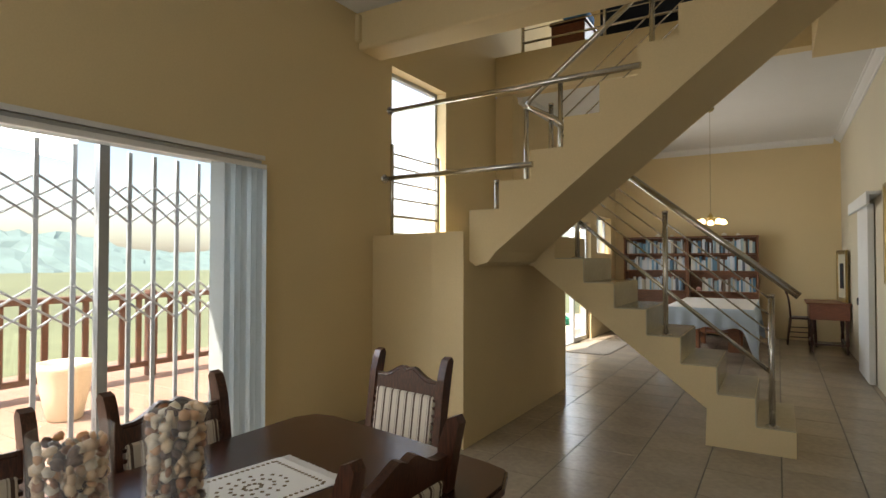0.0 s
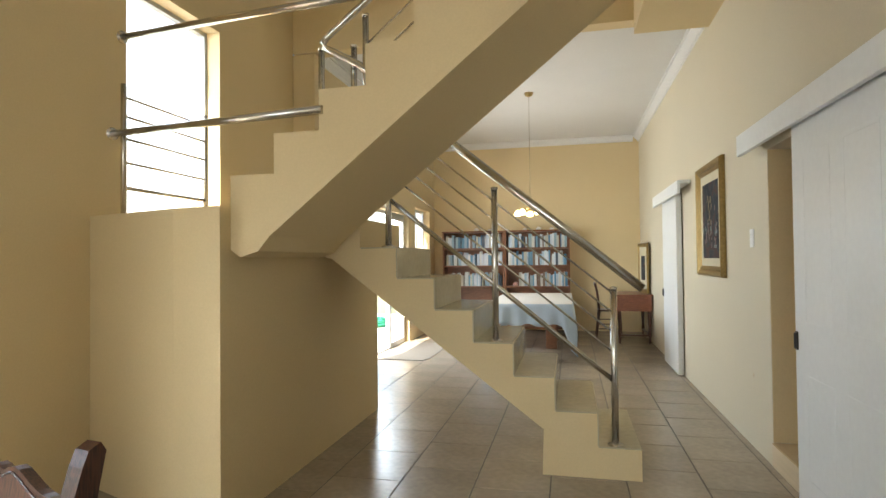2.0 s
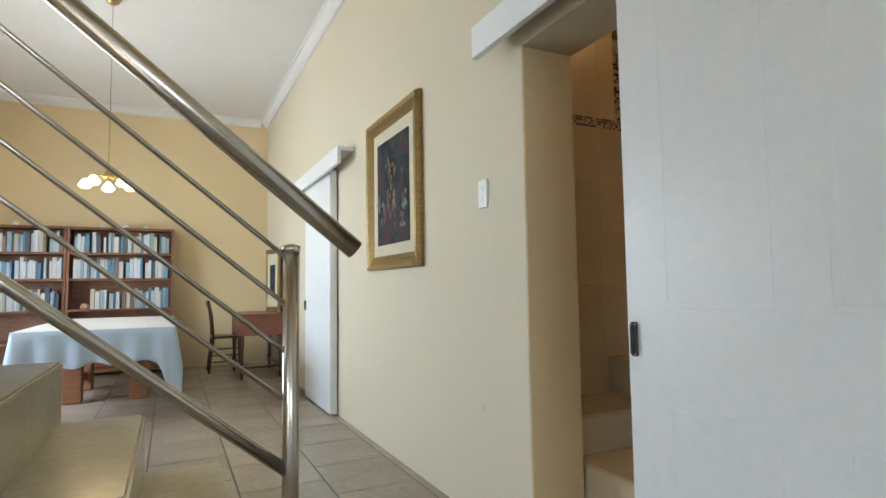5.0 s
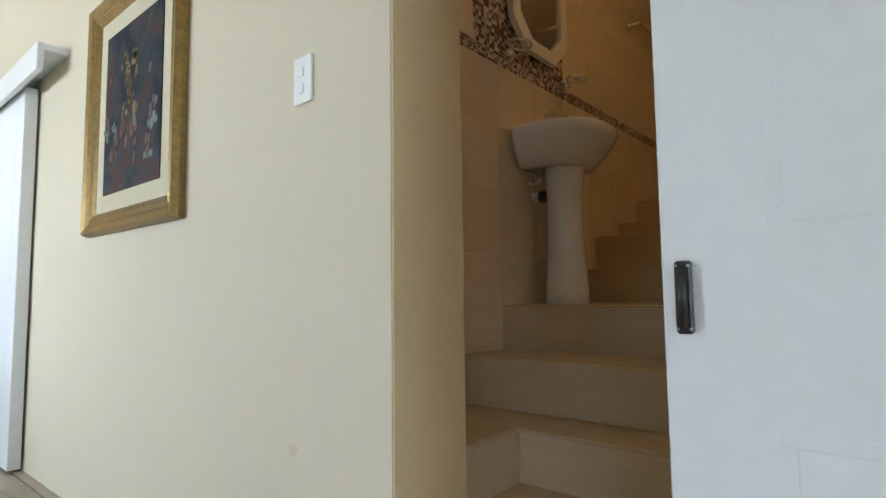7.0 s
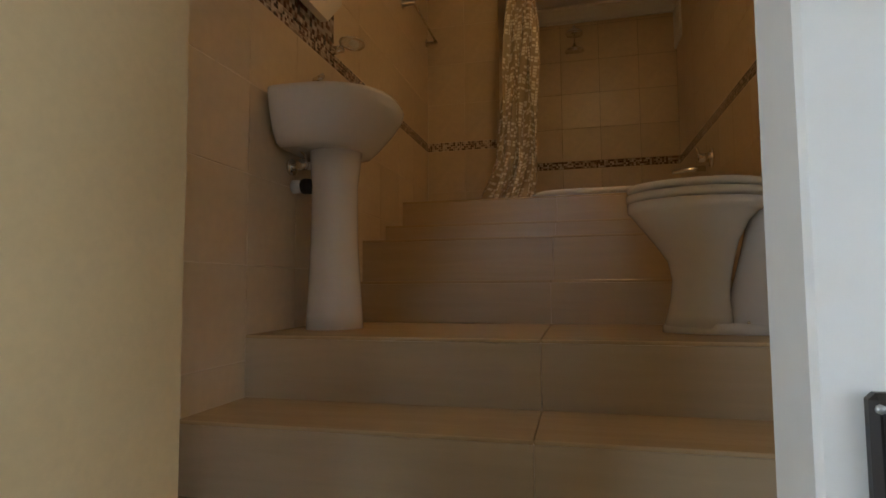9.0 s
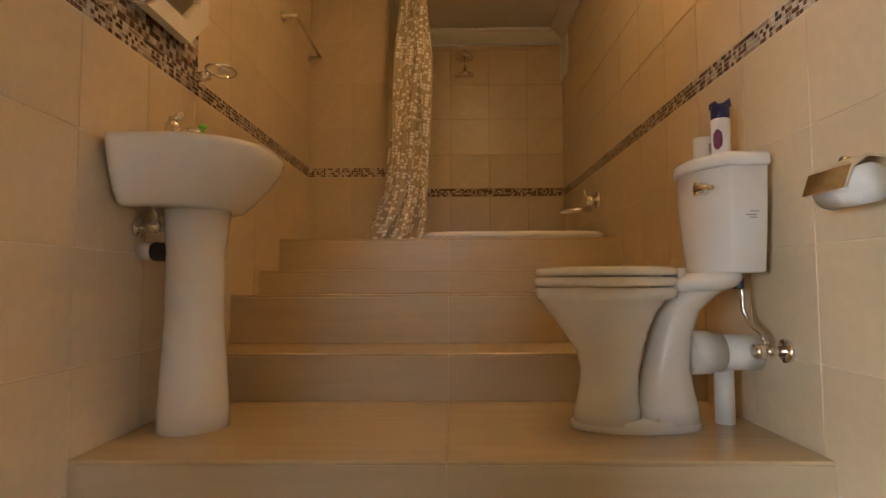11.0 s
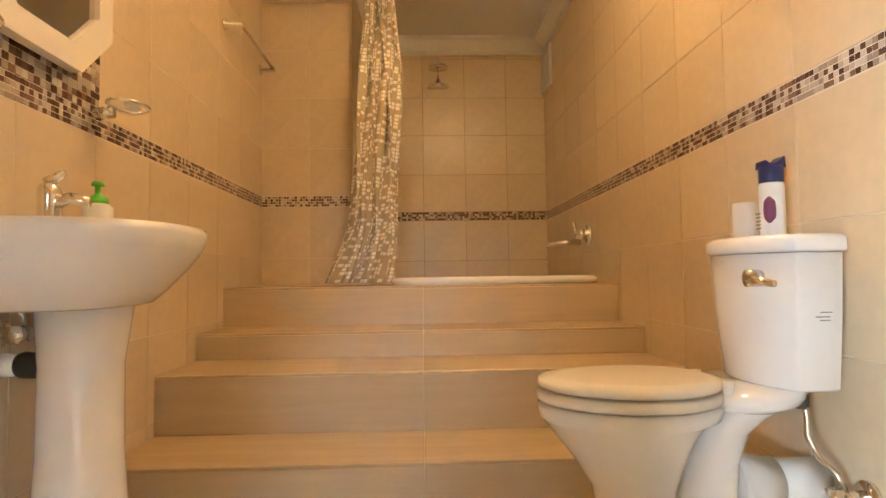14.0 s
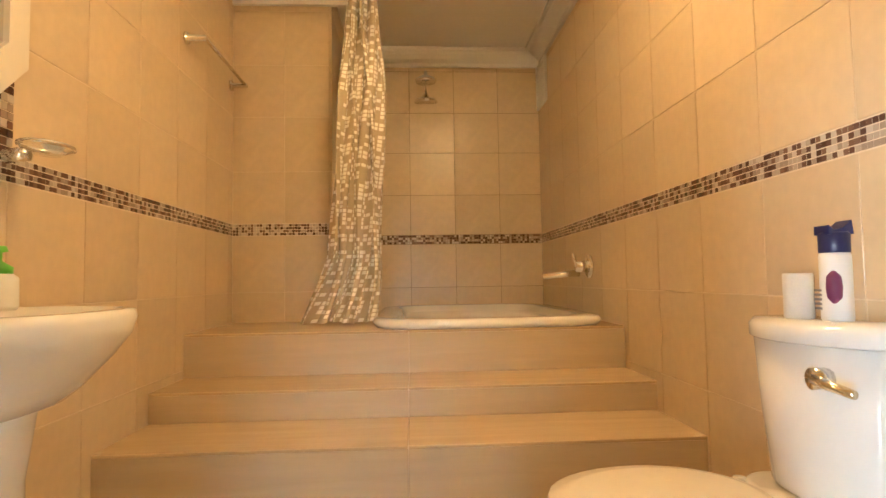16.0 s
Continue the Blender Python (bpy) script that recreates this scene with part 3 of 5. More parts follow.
# ---- terrace door with security gate and blind ----
TD = root("door_3", (W - 0.1, 1.0, 0), "aluminium glass sliding terrace door, open to daylight", "door", "", "structure")
xa, xb = W - 0.16, W - 0.1
part("frame", boxes([(xa, xb, -0.7, 2.67, 1.98, 2.03), (xa, xb, 2.62, 2.67, 0.03, 1.98), (xa, xb, -0.7, -0.65, 0.03, 1.98), (xa, xb, -0.7, 2.67, 0.0, 0.03)]), ALU, TD)
part("stile", B(xa + 0.002, xb - 0.002, 1.645, 1.70, 0.03, 1.98), ALU, TD)
part("track", B(W - 0.09, W + 0.012, -0.7, 2.67, 1.965, 2.025, bevel=0.004), ALU, TD)
for y0, y1 in ((-0.65, 1.645), (1.70, 2.62)):
    part("pane", B(xa + 0.025, xa + 0.031, y0, y1, 0.03, 1.98), GLASS, TD).visible_shadow = False
part("trim", boxes([(W, W + 0.012, -0.75, 2.70, 2.03, 2.06)]), WHITEWALL, TD)
TD.scale.z = 1.029
blind = root("vertical_blind", (W + 0.03, 2.45, 0.05), "pale blue-grey vertical blind stacked beside the terrace door", "blind")
for k in range(9):
    y = 2.30 + k * 0.043
    bm = B(-0.045, 0.045, -0.0015, 0.0015, 0.06, 1.96)
    bmesh.ops.transform(bm, matrix=pose(W + 0.03, y, 0, 0, 0, 35 + 8 * math.sin(k * 2.1)), verts=bm.verts)
    part("slat", bm, BLIND, blind)
part("headrail", B(W + 0.013, W + 0.055, -0.68, 2.68, 1.962, 1.995, bevel=0.003), WHITEWALL, blind)
blind.scale.z = 1.029
gate = root("security_gate", (W - 0.26, 1.0, 0), "white expanding steel lattice security gate outside the glass", "gate")
GX = W - 0.27
ys = []
y = -0.65
while y < 2.62:
    ys.append(y)
    y += 0.187 if y < 1.55 else 0.155
for y in ys:
    part("bar", boxes([(GX - 0.008, GX + 0.008, y - 0.012, y + 0.012, 0.02, 1.98)]), ALU, gate)
for za in (0.98, 1.56):
    for a, b in zip(ys, ys[1:]):
        bm = bmesh.new()
        for z0 in (za, za + 0.115):
            tube(bm, [(GX - 0.012, a, z0), (GX - 0.012, b, z0 + 0.115)], 0.007, 6)
            tube(bm, [(GX + 0.012, a, z0 + 0.115), (GX + 0.012, b, z0)], 0.007, 6)
        part("lattice", bm, ALU, gate)

gate.scale.z = 1.029

# ---- garden door of the far room ----
GD = root("door_4", (WF - 0.1, 8.6, 0), "aluminium glass sliding garden door, half open", "door", "", "structure")
xa, xb = WF - 0.14, WF - 0.08
part("frame", boxes([(xa, xb, 7.5, 9.85, 2.0, 2.05), (xa, xb, 7.5, 7.55, 0.02, 2.0), (xa, xb, 9.8, 9.85, 0.02, 2.0), (xa, xb, 7.5, 9.85, 0, 0.02)]), ALU, GD)
part("stile", boxes([(xa + 0.01, xb + 0.02, 9.05, 9.1, 0.02, 2.0), (xa + 0.01, xb + 0.02, 9.74, 9.79, 0.02, 2.0), (xa + 0.01, xb + 0.02, 9.1, 9.74, 0.02, 0.08), (xa + 0.01, xb + 0.02, 9.1, 9.74, 1.94, 2.0)]), ALU, GD)
part("pane", B(xa + 0.03, xa + 0.036, 9.1, 9.74, 0.08, 1.94), GLASS, GD).visible_shadow = False
mat = tagged(part("door_mat", P([(-2.84, 8.2), (-2.2, 8.2), (-2.14, 8.35), (-2.14, 9.7), (-2.84, 9.7)], "z", 0.0005, 0.010), MAT), "flat beige door mat on the tiled floor", "mat")

# ---- bathroom structure ----
BX0, BX1, BY0, BY1, BC, PIERX, PIERY = 1.18, 4.90, 3.79, 5.5, 3.125, 4.1, 5.03
setting("wall_bath_right", B(BX0, BX1 + 0.15, BY0 - 0.2, BY0 - 0.0022, 0, 3.4), WALLGROUT, "tile-backed bathroom wall behind the toilet", "wall")
wall_r = bpy.data.objects["wall_bath_right"]
setting("wall_bath_left", B(BX0, BX1 + 0.15, BY1 + 0.0022, BY1 + 0.2, 0, 3.4), WALLGROUT, "tile-backed bathroom wall behind the basin", "wall")
wall_l = bpy.data.objects["wall_bath_left"]
setting("wall_bath_back", boxes([(BX1 + 0.0022, BX1 + 0.15, BY0 - 0.002, BY1 + 0.002, 0, 3.4)]), BACKGROUT, "tile-backed shower end wall", "wall")
wall_p = setting("wall_bath_pier", B(PIERX + 0.0022, BX1 + 0.0022, PIERY + 0.0022, BY1 + 0.002, 0, 3.4), WALLGROUT, "tile-backed pier beside the shower", "wall")
wall_b = bpy.data.objects["wall_bath_back"]
setting("ceiling_bath", B(BX0, BX1 + 0.15, BY0 - 0.2, BY1 + 0.2, BC, BC + 0.2), WHITEWALL, "white bathroom ceiling", "ceiling")
cornice("cornice_bath_right", cove(BY0, BC, 1), "x", BX0, BX1 - 0.1)
cornice("cornice_bath_back", cove(BX1, BC, -1), "y", BY0, PIERY)
cornice("cornice_bath_pier", cove(PIERX, BC, -1), "y", PIERY - 0.1, BY1)
cornice("cornice_bath_left", cove(BY1, BC, -1), "x", BX0, PIERX - 0.1)
setting("bath_header", B(BX0, BX0 + 0.012, BY0, BY1, 2.05, BC), PAINT, "cream wall above the bathroom doorway", "wall")
# steps up from the hall, then up to the bath
steps = [("step_sill", 0.932, 1.25, 4.2, 5.045, 0.0, 0.15), ("step_entry", 1.2, 1.55, BY0, 5.13, 0, 0.32), ("step_turn", 1.18, 1.55, 5.13, BY1, 0, 0.48),
         ("step_turn", 1.55, 2.03, BY0, BY1, 0, 0.48), ("step_wide", 1.75, 2.03, BY0, BY1, 0.48, 0.66), ("floor_bath", 2.03, BX1, BY0, BY1, 0, 0.84),
         ("bath_step", 2.64, BX1, BY0, BY1, 0.84, 1.0), ("bath_step", 2.94, BX1, BY0, BY1, 1.0, 1.19), ("bath_step", 3.26, BX1, BY0, BY1, 1.19, 1.29), ("bath_platform", 3.54, BX1, BY0, BY1, 1.29, 1.455)]
for nm, x0, x1, y0, y1, z0, z1 in steps:
    ob = setting(nm, B(x0, x1, y0, y1, z0, z1 - 0.01), WALLGROUT, "beige stone-look tiled bathroom step", "step")
    n = max(1, round((y1 - y0) / 0.86))
    w = (y1 - y0) / n
    for k in range(n):
        depth = min(x1, x0 + 0.62)
        part("tread_tile", B(x0 - 0.008, depth, y0 + k * w + 0.0006, y0 + (k + 1) * w - 0.0006, z1 - 0.01, z1, bevel=0.002), BATHFLOOR, ob)
        part("riser_tile", B(x0 - 0.008, x0, y0 + k * w + 0.0006, y0 + (k + 1) * w - 0.0006, z0 + 0.001, z1 - 0.0105, bevel=0.0015), BATHTILE, ob)
    if nm == "step_turn" and x0 < 1.3:
        part("riser_tile", B(x0, x1, y0 - 0.008, y0, 0.32, z1 - 0.0105, bevel=0.001), BATHTILE, ob)

# wall tiles
TW = 0.288
ROWS_Z = ((0.2, 0.485), (0.485, 0.765), (0.765, 1.045), (1.045, 1.32), (1.32, 1.60), (1.60, 1.875), (1.934, 2.19), (2.19, 2.463), (2.463, 2.725), (2.725, 3.0), (3.0, 3.125))
tile_mesh = {}


def wall_tile(parent, axis, sign, plane, a0, a1, z0, z1):
    key = (axis, sign, round(a1 - a0, 3), round(z1 - z0, 3))
    if key not in tile_mesh:
        g = 0.0013
        w, h = (a1 - a0) / 2 - g, (z1 - z0) / 2 - g
        if axis == "x":
            bm = B(-w, w, -0.012 if sign > 0 else 0, 0 if sign > 0 else 0.012, -h, h, bevel=0.0012)
        else:
            bm = B(0, 0.012, -w, w, -h, h, bevel=0.0012)
        me = bpy.data.meshes.new("tile")
        bmesh.ops.recalc_face_normals(bm, faces=bm.faces)
        bm.to_mesh(me)
        bm.free()
        me.materials.append(WALLTILE)
        tile_mesh[key] = me
    ob = new("tile", tile_mesh[key])
    ob.location = ((a0 + a1) / 2, plane, (z0 + z1) / 2) if axis == "x" else (plane, (a0 + a1) / 2, (z0 + z1) / 2)
    ob.parent = parent
    return ob


def tile_run(parent, axis, sign, plane, a0, a1, zmin, start):
    edges = [a0] + [start + TW * k for k in range(-20, 30) if a0 + 0.02 < start + TW * k < a1 - 0.02] + [a1]
    for z0, z1 in ROWS_Z:
        if z1 <= zmin:
            continue
        for p, q in zip(edges, edges[1:]):
            wall_tile(parent, axis, sign, plane, p, q, z0, z1)


def mosaic_run(name, axis, sign, plane, a0, a1, z0, z1, parent):
    """Small glass squares in rows, each with its own edges."""
    s, verts, faces = 0.0143 if z1 - z0 < 0.1 else 0.019, [], []
    nz, na = max(1, round((z1 - z0) / s)), max(1, round((a1 - a0) / s))
    dz, da = (z1 - z0) / nz, (a1 - a0) / na
    for i in range(na):
        for j in range(nz):
            p, q = a0 + i * da + 0.001, a0 + (i + 1) * da - 0.001
            b, t = z0 + j * dz + 0.0012, z0 + (j + 1) * dz - 0.0012
            d = 0.0105 + 0.001 * random.random()
            n = len(verts)
            for e in (0.0, d):
                for u, v in ((p, b), (q, b), (q, t), (p, t)):
                    off = plane - sign * 0.012 + sign * e if axis == "x" else plane + 0.012 - e
                    verts.append((u, off, v) if axis == "x" else (off, u, v))
            faces += [(n + 4, n + 5, n + 6, n + 7), (n, n + 1, n + 5, n + 4), (n + 1, n + 2, n + 6, n + 5), (n + 2, n + 3, n + 7, n + 6), (n + 3, n, n + 4, n + 7)]
    me = bpy.data.meshes.new(name)
    me.from_pydata(verts, [], faces)
    me.materials.append(MOSAIC)
    ob = new(name, me)
    ob.parent = parent
    return tagged(ob, "brown and cream glass mosaic border", "", "", "stuff")


mosaic_run("mosaic_band", "x", 1, BY0, BX0, BX1, 1.876, 1.933, wall_r)
mosaic_run("mosaic_band", "x", -1, BY1, BX0, PIERX, 1.876, 1.933, wall_l)
mosaic_run("mosaic_panel", "x", -1, BY1 - 0.003, 1.85, 2.61, 1.933, 2.62, wall_l)
mosaic_run("mosaic_band", "y", 1, BX1, BY0, PIERY, 1.876, 1.933, wall_b)
mosaic_run("mosaic_band", "y", 1, PIERX, PIERY, BY1, 1.876, 1.933, wall_p)

# ---- toilet ----
TX = 2.322
F = 0.84
SC = (0.86, 0.9, 0.985)
toilet = root("toilet", (TX, 4.15, F), "white porcelain close-coupled toilet with closed cream seat", "toilet")


def oval(n, cx, cy, rx, ryf, ryb, z):
    """An egg-shaped ring, longer to the front (+y)."""
    return [(cx + rx * math.cos(a), cy + (ryf if math.sin(a) > 0 else ryb) * math.sin(a), z) for a in (2 * math.pi * k / n for k in range(n))]


def loft(bm, rings, cap=True):
    vs = [[bm.verts.new(p) for p in r] for r in rings]
    for a, b in zip(vs, vs[1:]):
        for k in range(len(a)):
            j = (k + 1) % len(a)
            bm.faces.new((a[k], a[j], b[j], b[k]))
    if cap:
        bm.faces.new(vs[0])
        bm.faces.new(vs[-1])
    return bm


N = 32


def body_ring(z, front, back, rx, n=32):
    """A ring between a front and a back edge."""
    return oval(n, TX, (front + back) / 2, rx, (front - back) / 2, (front - back) / 2, F + z)


part("bowl", loft(bmesh.new(), [body_ring(0.02, 4.36, 4.15, 0.105), body_ring(0.05, 4.35, 4.155, 0.1), body_ring(0.096, 4.338, 4.16, 0.092), body_ring(0.153, 4.331, 4.157, 0.09),
    body_ring(0.21, 4.343, 4.145, 0.105), body_ring(0.266, 4.384, 4.13, 0.14), body_ring(0.323, 4.432, 4.10, 0.168), body_ring(0.352, 4.456, 4.07, 0.178), body_ring(0.358, 4.464, 4.04, 0.181), body_ring(0.385, 4.466, 4.03, 0.181)]), PORCELAIN, toilet, "", True)
part("trap", loft(bmesh.new(), [body_ring(0.02, 4.175, 3.973, 0.098), body_ring(0.06, 4.17, 3.98, 0.09), body_ring(0.096, 4.162, 3.99, 0.082), body_ring(0.164, 4.142, 4.002, 0.072), body_ring(0.255, 4.116, 3.994, 0.07),
    body_ring(0.323, 4.10, 3.967, 0.078), body_ring(0.36, 4.075, 3.925, 0.10), body_ring(0.385, 4.06, 3.89, 0.13), body_ring(0.40, 4.05, 3.86, 0.14)]), PORCELAIN, toilet, "", True)
part("foot_plinth", loft(bmesh.new(), [body_ring(0.0, 4.366, 3.968, 0.112), body_ring(0.018, 4.364, 3.97, 0.111), body_ring(0.03, 4.355, 3.978, 0.103)]), PORCELAIN, toilet, "", True)
part("bolt", lathe(bmesh.new(), (TX - 0.086, 4.13, F + 0.026), [(0.006, 0), (0.006, 0.008), (0.003, 0.012)], 10), CHROME, toilet, "small chrome floor bolt", True)
part("cistern_shelf", loft(bmesh.new(), [body_ring(0.375, 4.09, 3.89, 0.12), body_ring(0.39, 4.10, 3.86, 0.15), body_ring(0.405, 4.08, 3.85, 0.155), body_ring(0.425, 4.045, 3.85, 0.15)]), PORCELAIN, toilet, "", True)


def rounded(n, cx, cy, wx, wy, z, p=5.0):
    out = []
    for k in range(n):
        a = 2 * math.pi * k / n
        c, s = math.cos(a), math.sin(a)
        out.append((cx + wx * math.copysign(abs(c) ** (2 / p), c), cy + wy * math.copysign(abs(s) ** (2 / p), s), z))
    return out


def tank_ring(w, back, corner, front, z):
    """A plan with straight sides and a bowed front, its corners tight."""
    e = 0.005
    pts = [(-w + e, back), (-w, back + e), (-w, corner - e), (-w + 0.3 * e, corner), (-w + 1.6 * e, corner + 0.7 * e)]
    for k in range(1, 14):
        u = -1 + k / 7
        pts.append((u * w * 0.97, corner + (front - corner) * (1 - abs(u) ** 2.2)))
    pts += [(-x, y) for x, y in pts[4::-1]]
    return [(TX + x, y, F + z) for x, y in pts]


cist = part("cistern", loft(bmesh.new(), [tank_ring(0.150, 3.838, 3.928, 3.972, 0.424), tank_ring(0.156, 3.834, 3.933, 3.982, 0.43), tank_ring(0.168, 3.832, 3.935, 3.998, 0.56), tank_ring(0.178, 3.831, 3.938, 4.008, 0.70)]), PORCELAIN, toilet, "", True)
part("lid", loft(bmesh.new(), [tank_ring(0.182, 3.828, 3.941, 4.012, 0.702), tank_ring(0.186, 3.826, 3.944, 4.017, 0.706), tank_ring(0.186, 3.826, 3.944, 4.017, 0.728), tank_ring(0.178, 3.831, 3.938, 4.009, 0.737)]), PORCELAIN, cist, "", True)
lev = part("flush_lever", T([(TX - 0.105, 3.975, F + 0.65), (TX - 0.105, 4.008, F + 0.65)], 0.018, 16), CHROME, cist, "chrome flush lever", True)
part("arm", T([(TX - 0.105, 4.004, F + 0.65), (TX - 0.14, 4.006, F + 0.646), (TX - 0.2, 4.002, F + 0.64)], [0.01, 0.009, 0.007], 10), CHROME, lev, "", True)
part("sticker", boxes([(TX - 0.1725, TX - 0.168, 3.865, 3.895, F + 0.572, F + 0.574), (TX - 0.1725, TX - 0.168, 3.86, 3.885, F + 0.581, F + 0.583), (TX - 0.1725, TX - 0.168, 3.865, 3.885, F + 0.565, F + 0.567)]), GREYINKSHADE, cist, "faded grey maker's label")
part("seat", loft(bmesh.new(), [oval(N, TX, 4.23, 0.176, 0.232, 0.19, F + 0.39), oval(N, TX, 4.23, 0.183, 0.238, 0.195, F + 0.396), oval(N, TX, 4.23, 0.183, 0.238, 0.195, F + 0.41), oval(N, TX, 4.23, 0.172, 0.228, 0.188, F + 0.414)]), SEATPLASTIC, toilet, "cream plastic seat ring", True)
part("seat_cover", loft(bmesh.new(), [oval(N, TX, 4.23, 0.172, 0.228, 0.188, F + 0.418), oval(N, TX, 4.23, 0.181, 0.236, 0.193, F + 0.424), oval(N, TX, 4.23, 0.178, 0.232, 0.19, F + 0.437), oval(N, TX, 4.225, 0.14, 0.19, 0.16, F + 0.443)]), SEATPLASTIC, toilet, "closed cream plastic lid", True)
for dx in (-0.08, 0.08):
    part("hinge", T([(TX + dx, 4.045, F + 0.41), (TX + dx, 4.045, F + 0.438)], 0.013, 12), SEATPLASTIC, toilet, "", True)
part("outlet_pipe", T([(TX, 4.0, F + 0.2), (TX, 3.93, F + 0.2)], 0.05, 20), PORCELAIN, toilet, "", True)
toilet.scale = SC
toilet.location.y = 4.114
waste = root("waste_pipe", (TX, 3.87, F), "white plastic waste pipe joining the toilet to the wall", "pipe")
part("sleeve", T([(TX, 3.972, F + 0.2), (TX, 3.968, F + 0.2), (TX, 3.925, F + 0.2), (TX, 3.921, F + 0.2), (TX, 3.893, F + 0.2)], [0.058, 0.061, 0.059, 0.053, 0.053], 24), PLASTIC, waste, "", True)
part("pipe", T([(TX, 3.9, F + 0.2), (TX, 3.792, F + 0.2)], 0.049, 24), PLASTIC, waste, "", True)
part("floor_pipe", T([(TX + 0.03, 3.87, F), (TX + 0.03, 3.87, F + 0.15)], 0.026, 16), PLASTIC, waste, "", True)
valve = root("stop_valve", (2.18, 3.79, F + 0.2), "chrome stop valve with braided hose to the cistern", "valve")
VZ = 1.06
part("rose", T([(2.18, 3.791, VZ), (2.18, 3.80, VZ)], 0.03, 20), CHROME, valve, "", True)
part("body", T([(2.18, 3.80, VZ), (2.18, 3.85, VZ)], 0.012, 14), CHROME, valve, "", True)
part("knob", T([(2.18, 3.85, VZ), (2.18, 3.875, VZ)], [0.02, 0.018], 10), CHROME, valve, "clear knob", True)
part("hose", T([(2.18, 3.84, VZ + 0.01), (2.185, 3.85, VZ + 0.04), (2.22, 3.86, VZ + 0.06), (2.245, 3.865, VZ + 0.10), (2.235, 3.87, VZ + 0.14), (2.245, 3.875, 1.245)], 0.0065, 10), STEEL, valve, "braided steel hose", True)
part("nut", T([(2.245, 3.875, 1.215), (2.245, 3.875, 1.243)], 0.014, 8), BLACK, valve)
CT = F + 0.737 * 0.985
roll = tagged(part("toilet_roll", lathe(bmesh.new(), (TX + 0.05, 3.90, CT), [(0.010, 0.002), (0.024, 0), (0.0255, 0.003), (0.0255, 0.082), (0.024, 0.085), (0.010, 0.084), (0.009, 0.02)], 28), LINEN, None, "", True), "white toilet roll standing on the cistern lid", "toilet roll")
can = root("spray_can", (TX - 0.02, 3.88, CT), "white aerosol can with navy cap on the cistern", "spray can")
CX, CY = TX - 0.02, 3.88
part("body", lathe(bmesh.new(), (CX, CY, CT), [(0.023, 0), (0.025, 0.004), (0.025, 0.115), (0.022, 0.122)], 24), PLASTIC, can, "white printed body", True)
part("cap", lathe(bmesh.new(), (CX, CY, CT + 0.12), [(0.0235, 0), (0.0245, 0.004), (0.0245, 0.034), (0.023, 0.036), (0.02, 0.03)], 24), NAVYCAP, can, "navy plastic cap", True)
part("spray_head", P([(CY - 0.023, CT + 0.152), (CY + 0.023, CT + 0.152), (CY + 0.022, CT + 0.168), (CY + 0.012, CT + 0.160), (CY - 0.002, CT + 0.162), (CY - 0.02, CT + 0.177)], "x", CX - 0.018, CX + 0.018), NAVYCAP, can, "navy spray trigger")
part("emblem", lathe(bmesh.new(), (CX - 0.014, CY + 0.0145, CT + 0.06), [(0.004, -0.03), (0.0115, -0.018), (0.013, 0.0), (0.0115, 0.018), (0.004, 0.03)], 16), PURPLE, can, "purple printed oval", True)
bm = bmesh.new()
for k in range(5):
    box(bm, CX + 0.004, CX + 0.022, CY + 0.019, CY + 0.0245, CT + 0.02 + k * 0.008, CT + 0.024 + k * 0.008)
part("print_bars", bm, GREYINKSHADE, can, "small grey printed lines")
holder = root("paper_holder", (1.86, 3.8, 1.40), "chrome toilet-paper holder with a hood on the tiled wall", "paper holder")
part("mount", T([(1.90, 3.791, 1.475), (1.90, 3.83, 1.475)], 0.016, 14), CHROME, holder, "", True)
part("hood", P([(3.80, 1.47), (3.855, 1.475), (3.885, 1.455), (3.9, 1.41), (3.895, 1.41), (3.88, 1.45), (3.853, 1.47), (3.80, 1.465)], "x", 1.80, 1.925), CHROME, holder)
part("roll", T([(1.805, 3.845, 1.42), (1.92, 3.845, 1.42)], 0.038, 24), LINEN, holder, "part-used white paper roll", True)

# ---- basin ----
SX, RIM = 2.32, F + 0.765
basin = root("pedestal_basin", (SX, 5.3, F), "white porcelain pedestal basin with chrome mixer", "basin")


def bowl_ring(w, y0, z, p=2.6, n=40):
    """A rounded outline, flat against the wall side."""
    out = []
    for k in range(n):
        a = 2 * math.pi * k / n
        c, s = math.cos(a), math.sin(a)
        x = SX + w * math.copysign(abs(c) ** (2 / (7 if s > 0 else p)), c)
        y = 5.34 + (min(abs(s) ** 0.3 * 1.02, 1) * (5.495 - 5.34) if s > 0 else (5.34 - y0) * math.copysign(abs(s) ** (2 / 2.3), s))
        out.append((x, y, z))
    return out


